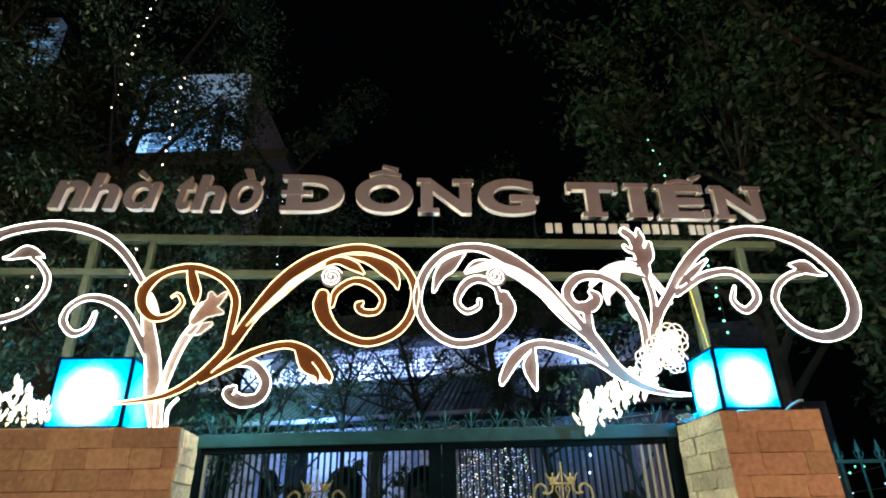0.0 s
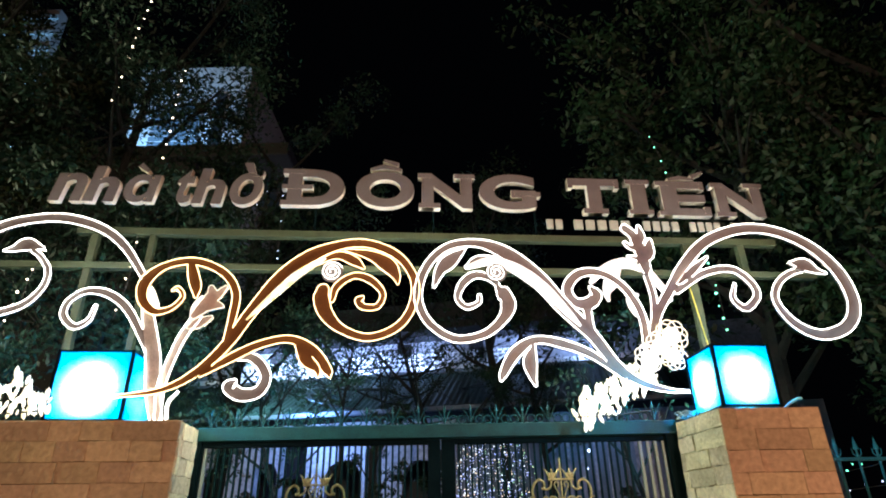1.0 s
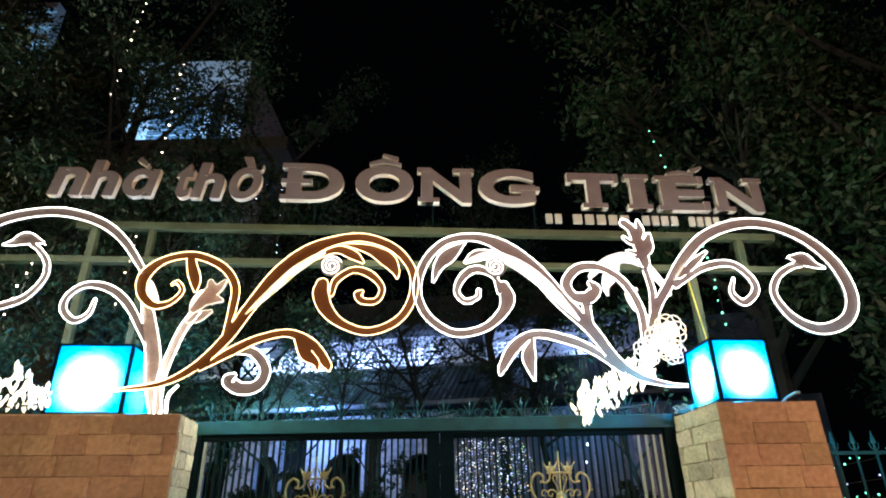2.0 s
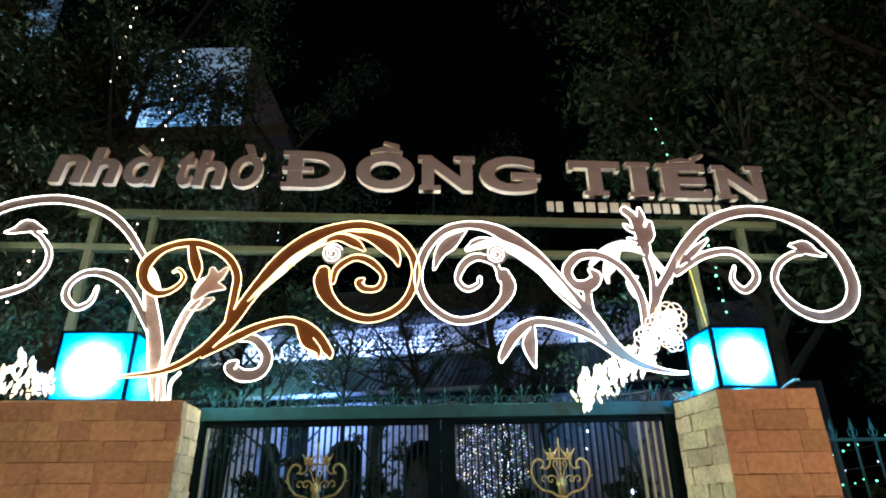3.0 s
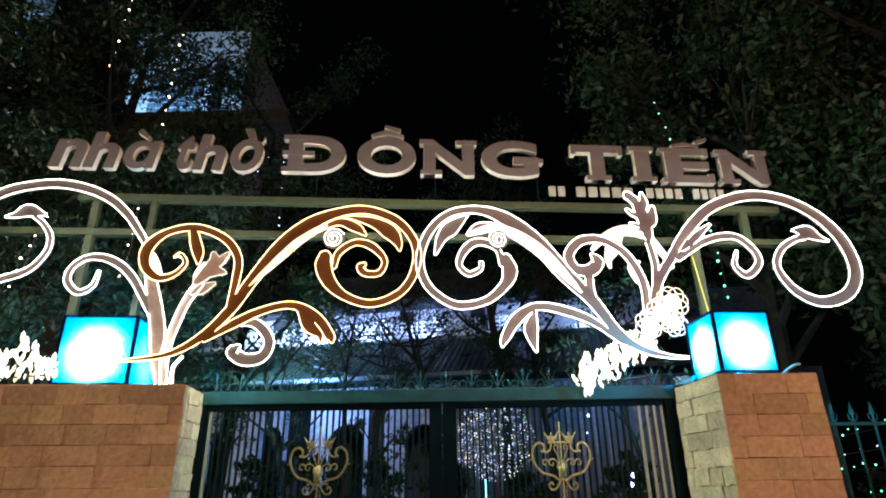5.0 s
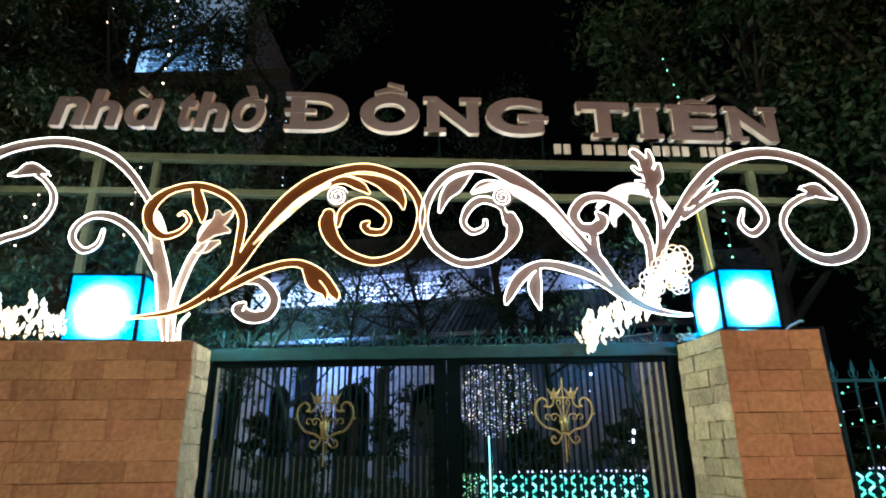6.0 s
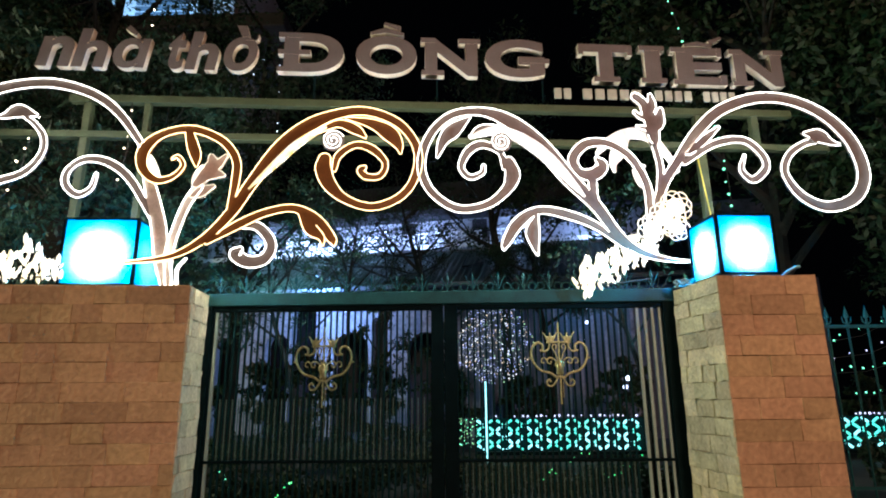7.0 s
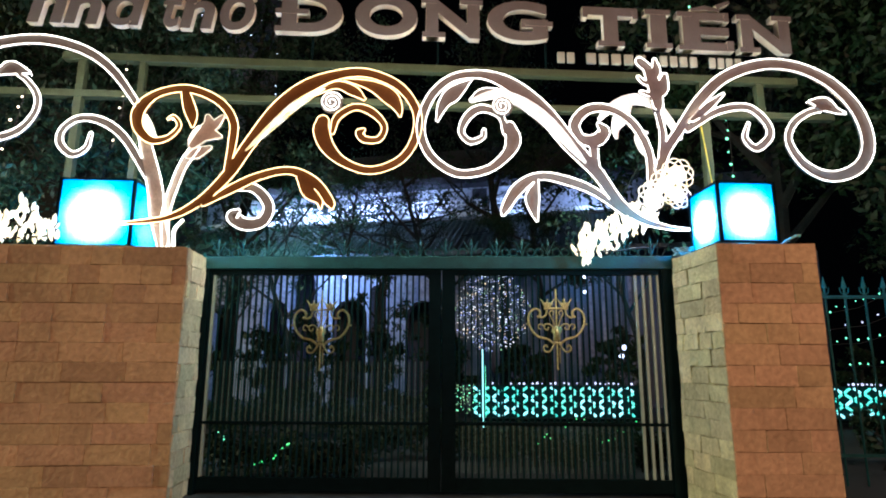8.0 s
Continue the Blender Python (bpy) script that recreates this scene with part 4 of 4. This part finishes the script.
# ---------- trees ----------


def crown_mesh(centres, count, size, seed, slender=0.4):
    """Many small leaves scattered in uneven clumps: lists for one mesh."""
    rs = np.random.RandomState(seed)
    c = np.array(centres)[rs.randint(len(centres), size=count)]
    unit = lambda v: v / (np.linalg.norm(v, axis=1, keepdims=True) + 1e-9)
    p = c[:, :3] + unit(rs.normal(size=(count, 3))) * c[:, 3:] * rs.uniform(0.2, 1.0, (count, 1)) * np.array((1, 1, 0.7))
    a = unit(rs.normal(size=(count, 3)))
    b = unit(np.cross(a, rs.normal(size=(count, 3))))
    s = size * rs.uniform(0.6, 1.4, (count, 1))
    v = np.stack((p - a * s, p + b * s * slender, p + a * s, p - b * s * slender), axis=1).reshape(-1, 3)
    return v.tolist(), np.arange(4 * count).reshape(-1, 4).tolist()


def tree(name, label, base, height, spread, seed, count, size, mat, limbs=7, low=0.35, lean=(0, 0), trunk=0.16):
    t = thing(name, label, "tree", pose(*base))
    rnd = random.Random(seed)
    bm = bmesh.new()
    top = Vector((lean[0], lean[1], height * 0.8))
    spine = glide([(0, 0, 0), (lean[0] * 0.2 + 0.1, lean[1] * 0.2, height * 0.3), (lean[0] * 0.6 - 0.1, lean[1] * 0.6, height * 0.55), tuple(top)], 5)
    tube(bm, [tuple(p) for p in spine], trunk, 8, r_end=trunk * 0.3)
    centres = []
    for k in range(limbs):
        s = low + (1 - low) * k / max(limbs - 1, 1)
        p = Vector(spine[min(int(s * (len(spine) - 1)), len(spine) - 1)])
        ang = k * 2.4 + rnd.uniform(-0.4, 0.4)
        reach = spread * rnd.uniform(0.55, 1.0)
        q = p + Vector((math.cos(ang) * reach, math.sin(ang) * reach * 0.7, height * rnd.uniform(0.10, 0.24)))
        mid = p.lerp(q, 0.5) + Vector((0, 0, -0.15 * reach * rnd.random()))
        tube(bm, [tuple(x) for x in glide([tuple(p), tuple(mid), tuple(q)], 4)], trunk * 0.42, 6, r_end=trunk * 0.08)
        for j in range(5):
            f = p.lerp(q, rnd.uniform(0.45, 1.1)) + Vector([rnd.uniform(-1, 1) * spread * 0.28 for _ in range(3)])
            tube(bm, [tuple(p.lerp(q, 0.6)), tuple((p.lerp(q, 0.7) + f) / 2), tuple(f)], trunk * 0.14, 5, r_end=trunk * 0.03)
            centres.append((*f, spread * rnd.uniform(0.16, 0.34)))
    part("trunk", bm, BARK, t)
    v, f = crown_mesh(centres, count, size, seed)
    me = bpy.data.meshes.new("crown")
    me.from_pydata(v, [], f)
    me.materials.append(mat)
    crown = new("crown", me)
    crown.parent = t
    return t


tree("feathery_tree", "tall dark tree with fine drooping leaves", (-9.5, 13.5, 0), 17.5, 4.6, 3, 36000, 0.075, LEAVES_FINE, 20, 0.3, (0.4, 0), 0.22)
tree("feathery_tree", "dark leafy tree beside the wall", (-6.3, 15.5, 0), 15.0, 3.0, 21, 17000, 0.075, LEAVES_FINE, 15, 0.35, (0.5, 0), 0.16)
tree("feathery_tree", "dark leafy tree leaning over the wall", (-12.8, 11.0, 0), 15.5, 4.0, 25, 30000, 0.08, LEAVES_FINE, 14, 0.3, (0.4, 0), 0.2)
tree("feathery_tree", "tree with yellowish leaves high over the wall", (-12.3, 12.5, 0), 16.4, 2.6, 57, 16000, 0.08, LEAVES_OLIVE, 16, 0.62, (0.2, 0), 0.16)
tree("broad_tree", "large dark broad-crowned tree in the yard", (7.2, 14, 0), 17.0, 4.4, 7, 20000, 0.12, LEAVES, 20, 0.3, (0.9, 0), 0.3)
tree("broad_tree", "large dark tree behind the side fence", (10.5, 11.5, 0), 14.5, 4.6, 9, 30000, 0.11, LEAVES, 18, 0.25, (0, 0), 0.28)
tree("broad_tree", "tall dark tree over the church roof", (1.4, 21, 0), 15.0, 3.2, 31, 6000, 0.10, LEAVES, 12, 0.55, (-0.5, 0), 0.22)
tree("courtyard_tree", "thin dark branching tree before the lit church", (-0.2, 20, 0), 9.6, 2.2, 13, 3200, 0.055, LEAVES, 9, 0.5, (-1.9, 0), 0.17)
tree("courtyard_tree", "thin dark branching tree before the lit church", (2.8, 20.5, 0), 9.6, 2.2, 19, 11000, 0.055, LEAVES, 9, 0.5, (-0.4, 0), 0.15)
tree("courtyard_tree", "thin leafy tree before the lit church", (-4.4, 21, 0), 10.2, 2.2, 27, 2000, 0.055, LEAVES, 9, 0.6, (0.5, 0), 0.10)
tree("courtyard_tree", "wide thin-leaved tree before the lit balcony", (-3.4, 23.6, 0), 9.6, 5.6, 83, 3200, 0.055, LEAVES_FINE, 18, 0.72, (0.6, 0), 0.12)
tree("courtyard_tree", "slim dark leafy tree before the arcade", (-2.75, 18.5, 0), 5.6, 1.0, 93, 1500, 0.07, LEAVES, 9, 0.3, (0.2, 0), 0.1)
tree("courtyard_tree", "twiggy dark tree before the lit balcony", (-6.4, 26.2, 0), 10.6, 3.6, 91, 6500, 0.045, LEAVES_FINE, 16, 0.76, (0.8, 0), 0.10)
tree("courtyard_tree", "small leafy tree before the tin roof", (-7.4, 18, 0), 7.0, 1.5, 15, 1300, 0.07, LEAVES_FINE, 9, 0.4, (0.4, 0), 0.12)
# shrubs added to keep the arcade's lower part dark
for i, (x, y, hgt) in enumerate(((-8.6, 19.5, 2.4), (-6.6, 20, 2.6), (-4.6, 19, 2.9), (-2.9, 20.5, 2.6), (-0.6, 19.0, 3.0), (2.0, 19.5, 2.2), (4.6, 18.5, 2.4), (8.4, 17.5, 1.9), (11.0, 17.0, 1.8))):
    tree("shrub", "dense dark rounded shrub filling the dark church yard", (x, y, 0), hgt, hgt * 0.42, 40 + i, 2600, 0.09, LEAVES, 8, 0.1, (0, 0), 0.06)

tree("wall_tree", "leafy tree behind the lantern, blue light in its leaf colour", (-6.6, 9.4, 0), 6.4, 2.4, 63, 12000, 0.06, LEAVES_TEAL, 14, 0.4, (0.5, 0), 0.1)
tree("garden_tree", "small yellow-green leafy tree lit by the gate lights", (2.4, 8.9, 0), 5.0, 1.0, 65, 550, 0.05, LEAVES_TEAL, 9, 0.55, (-0.2, 0), 0.06)
tree("garden_tree", "leafy tree behind the gate, teal light in its leaf colour", (-3.2, 10.5, 0), 5.6, 1.6, 67, 1600, 0.055, LEAVES_TEAL, 10, 0.5, (-0.6, 0), 0.07)
tree("plant", "low leafy plant behind the side fence", (5.95, 9.2, 0), 1.0, 0.5, 62, 900, 0.06, LEAVES_TEAL, 8, 0.2, (0.1, 0), 0.02)
tree("plant", "dark leafy plant at the foot of the wall", (-5.75, 5.9, 0), 0.95, 0.24, 61, 260, 0.05, LEAVES, 6, 0.3, (0.18, 0), 0.02)


def hedge(x0, x1, y, hgt, seed, count):
    t = thing("hedge", "low dark foliage filling the dark yard inside the gate", "hedge", pose(0, y, 0))
    rs = random.Random(seed)
    centres = [(x0 + (x1 - x0) * k / 24, rs.uniform(-0.1, 0.1), hgt * rs.uniform(0.25, 0.8), 0.2 + 0.2 * hgt) for k in range(25)]
    for c in centres[::2]:
        part("stem", tube(bmesh.new(), [(c[0], 0, 0), (c[0] + 0.03, c[1], c[2] * 0.5), (c[0] - 0.02, c[1], c[2])], 0.018, 5, r_end=0.006), BARK, t)
    v, f = crown_mesh(centres, count, 0.05, seed)
    me = bpy.data.meshes.new("leaves")
    me.from_pydata(v, [], f)
    me.materials.append(LEAVES)
    tagged(new("leaves", me), kind="stuff").parent = t


# rows mostly added to cover the ground behind the bars with darkness
hedge(-3.6, -1.6, 8.3, 0.6, 71, 3200)
hedge(0.2, 3.2, 9.3, 0.62, 72, 4200)
hedge(-1.9, 0.4, 9.8, 0.7, 74, 3000)
hedge(-6.0, -0.6, 12.5, 1.1, 73, 5000)

# ---------- bulb strings in the trees ----------


def bulb_string(a, b, count, r, mat, label):
    s = thing("string_light", label, "string light", group="string lights in the trees")
    bm = bmesh.new()
    a, b = Vector(a), Vector(b)
    tube(bm, [tuple(a), tuple(a.lerp(b, 0.5) + Vector((0.05, 0, -0.1))), tuple(b)], 0.006, 4)
    part("wire", bm, WIRE, s)
    for k in range(count):
        p = a.lerp(b, (k + 0.5) / count) + Vector((random.uniform(-0.03, 0.03), 0, random.uniform(-0.05, 0.05)))
        part("bulb", blob(bmesh.new(), p, r * random.uniform(0.7, 1.3), 1), mat, s)


bulb_string((-8.84, 12, 15.0), (-9.08, 12, 11.8), 9, 0.028, BULB_WARM, "string of warm bulbs hanging in a tree")
bulb_string((-8.5, 12, 17.2), (-8.84, 12, 15.0), 6, 0.024, BULB_WARM, "string of warm bulbs hanging in a tree")
bulb_string((-7.33, 12, 13.1), (-7.4, 12, 9.9), 8, 0.021, BULB_WARM, "string of warm bulbs hanging in a tree")
bulb_string((-5.95, 7.08, 5.05), (-6.2, 7.08, 4.1), 5, 0.014, BULB_WARM, "string of small warm bulbs behind the sign frame")
bulb_string((-4.73, 7.22, 5.5), (-4.8, 7.22, 4.25), 6, 0.010, BULB_WARM, "string of small warm bulbs behind the sign frame")
rnd = random.Random(77)
# glowing specks stand in for glints and far light between the leaves
specks = thing("string_light", "few tiny glowing specks standing in for glints among dark leaves", "string light", group="string lights in the trees")
way = [(rnd.uniform(-5.4, -3.1), 10 + rnd.uniform(-0.4, 0.4), rnd.uniform(5.9, 8.2)) for _ in range(13)]
for at in way:
    part("bulb", blob(bmesh.new(), at, 0.004 + 0.009 * rnd.random() ** 2, 1), BULB_BLUE, specks)
part("wire", tube(bmesh.new(), sorted(way), 0.004, 4), WIRE, specks)
bulb_string((4.27, 11, 9.8), (4.50, 11, 8.6), 4, 0.022, BULB_GREEN, "string of green bulbs hanging in a tree")
bulb_string((4.93, 11, 7.1), (5.06, 11, 5.0), 9, 0.024, BULB_GREEN, "string of green bulbs hanging in a tree")
bulb_string((-3.14, 8.2, 0.03), (-2.45, 8.2, 0.5), 16, 0.014, BULB_LEAF, "string of green bulbs along a bed")
bulb_string((-3.5, 8.2, 0.6), (-3.35, 8.2, 0.4), 4, 0.012, BULB_GREEN, "string of green bulbs along a bed")
for a, b in (((6.7, 12, 1.9), (8.6, 12, 2.2)), ((6.9, 12, 2.5), (8.5, 12, 3.0)), ((7.4, 12, 1.5), (8.8, 12, 1.7))):
    bulb_string(a, b, 9, 0.016, BULB_GREEN, "string of green bulbs in a dark shrub")
bulb_string((7.0, 12, 2.2), (8.6, 12, 2.6), 5, 0.014, BULB_LAVENDER, "string of pale bulbs in a dark shrub")
for k in range(3):
    bulb_string((0.9 + k * 0.9, 9.2, 0.35), (1.7 + k * 0.9, 9.2, 0.75), 12, 0.009, BULB_LEAF, "string of tiny green bulbs over a hedge")

rnd = random.Random(23)
lit_shrub = thing("string_light", "tangle of green and yellow bulbs on a small shrub", "string light", group="string lights in the trees")
for hue in (BULB_GREEN, BULB_NET_GREEN, BULB_NET_GREEN):
    bm = bmesh.new()
    for k in range(26):
        blob(bm, (rnd.uniform(-0.42, 0.14), 14.9, rnd.uniform(0.36, 1.05)), rnd.uniform(0.008, 0.018), 0)
    tagged(part("bulbs", bm, hue, lit_shrub), kind="stuff")
part("wire", tube(bmesh.new(), [(-0.4, 14.9, 0.0), (-0.2, 14.9, 0.6), (0.1, 14.9, 1.0)], 0.006, 4), WIRE, lit_shrub)

# ---------- stone cladding of the pillars ----------


def brick_mesh(l, h, d, seed, rough):
    rnd = random.Random(seed)
    low, high = (rnd.uniform(0.0005, 0.003 * rough) for _ in range(2))
    bm = boxed(0.001, l - 0.001, -d, 0, low, h - high, bevel=0.004)
    if rough > 1:
        long_edges = [e for e in bm.edges if abs(e.verts[0].co.x - e.verts[1].co.x) > l * 0.8]
        bmesh.ops.subdivide_edges(bm, edges=long_edges, cuts=2, use_grid_fill=True)
    for v in bm.verts:
        if v.co.y < -d * 0.5:
            v.co.y += rnd.uniform(-0.006, 0.006) * rough
            v.co.z += rnd.uniform(-0.004, 0.004) * rough
    return bm


def clad(parent, m, width, height, courses, seed, unit=0.56, mat=None, rough=1.0):
    """Lays stone blocks over a face: x along it, -y outwards."""
    rnd = random.Random(seed)
    h = height / courses
    for c in range(courses):
        x = 0.0
        first = True
        while x < width - 1e-3:
            l = rnd.choice((0.6, 0.8, 1.0, 1.2)) * unit * (rnd.choice((0.5, 1)) if first else 1)
            if width - x - l < 0.14:
                l = width - x
            bm = brick_mesh(l, h, 0.020 + (0.006 if rough <= 1 else 0.014) * rnd.random(), rnd.randrange(999), rough)
            ob = part("stone_block", bm, mat or STONE, parent)
            ob.matrix_local = m @ Matrix.Translation((x, 0, c * h))
            x += l
            first = False


ang = math.radians(YAW)
left_wall = thing("wall_left", "stone-clad gate pillar wall under warm street light", "wall", pose(-3.34, 6.523, 0, 0, 0, YAW), kind="structure")
part("core", boxed(-3.6, -0.026, 0.0, 0.75, 0, 2.785), MORTAR, left_wall)
part("coping", boxed(-3.6, -0.03, 0.004, 0.74, 2.785, 2.795), STONE, left_wall)
clad(left_wall, pose(-3.4, 0, 0), 3.4, 2.785, 13, 1)
clad(left_wall, pose(-0.026, 0, 0, 0, 0, 90), 0.70, 2.785, 15, 2, 0.42, LEDGESTONE, 2.2)

right_wall = thing("wall_right", "stone-clad square gate pillar carrying a lantern", "wall", pose(2.476, 6.2, 0, 0, 0, 0), kind="structure")
bm = bmesh.new()
core = [(0.028, 0.028), (1.06, 0.07), (1.06, 1.2), (-0.10, 1.2), (-0.12, 1.03)]
low_v = [bm.verts.new((x, y, 0)) for x, y in core]
top_v = [bm.verts.new((x, y, 2.765)) for x, y in core]
bm.faces.new(low_v[::-1])
bm.faces.new(top_v)
for k in range(5):
    bm.faces.new((low_v[k], low_v[(k + 1) % 5], top_v[(k + 1) % 5], top_v[k]))
part("core", bm, MORTAR, right_wall)
clad(right_wall, pose(0, 0.024, 0, 0, 0, 2.2), 1.07, 2.765, 13, 3)
clad(right_wall, pose(-0.125, 1.02, 0, 0, 0, -81.5), 1.02, 2.765, 15, 4, 0.42, LEDGESTONE, 2.2)

# small fittings on the pillar tops
run = thing("cable_bundle", "bundle of pale cables along the pillar top", "cable", pose(2.39, 7.12, 2.775))
for k in range(4):
    rs = random.Random(k)
    way = [(0.045 * k - 0.05 + 0.10 * q + rs.uniform(-0.02, 0.02), -0.13 * q * 6 / 5 * 0.9, 0.014 + 0.016 * (k % 2) + rs.uniform(0, 0.02)) for q in range(6)]
    part("cable", tube(bmesh.new(), [tuple(q) for q in glide(way, 4)], 0.011, 6), CREAM, run)

coil = thing("cable_coil", "loose coil of cable beside the lantern", "cable", pose(2.40, 6.86, 2.775))
tube_bm = bmesh.new()
for k in range(3):
    tube(tube_bm, [(0.10 * math.cos(a * math.tau / 16) * (1 + 0.2 * k), 0.12 * math.sin(a * math.tau / 16), 0.012 + 0.02 * k + 0.01 * math.sin(3 * a)) for a in range(16)], 0.009, 5, closed=True)
part("cable", tube_bm, CREAM, coil)
conduit = thing("conduit", "short bent cable conduit beside the lantern", "conduit", pose(3.28, 6.30, 2.765))
part("pipe", tube(bmesh.new(), [(-0.06, 0, 0.0), (0.0, 0, 0.05), (0.10, 0, 0.10), (0.15, 0, 0.105)], 0.014), CREAM, conduit)
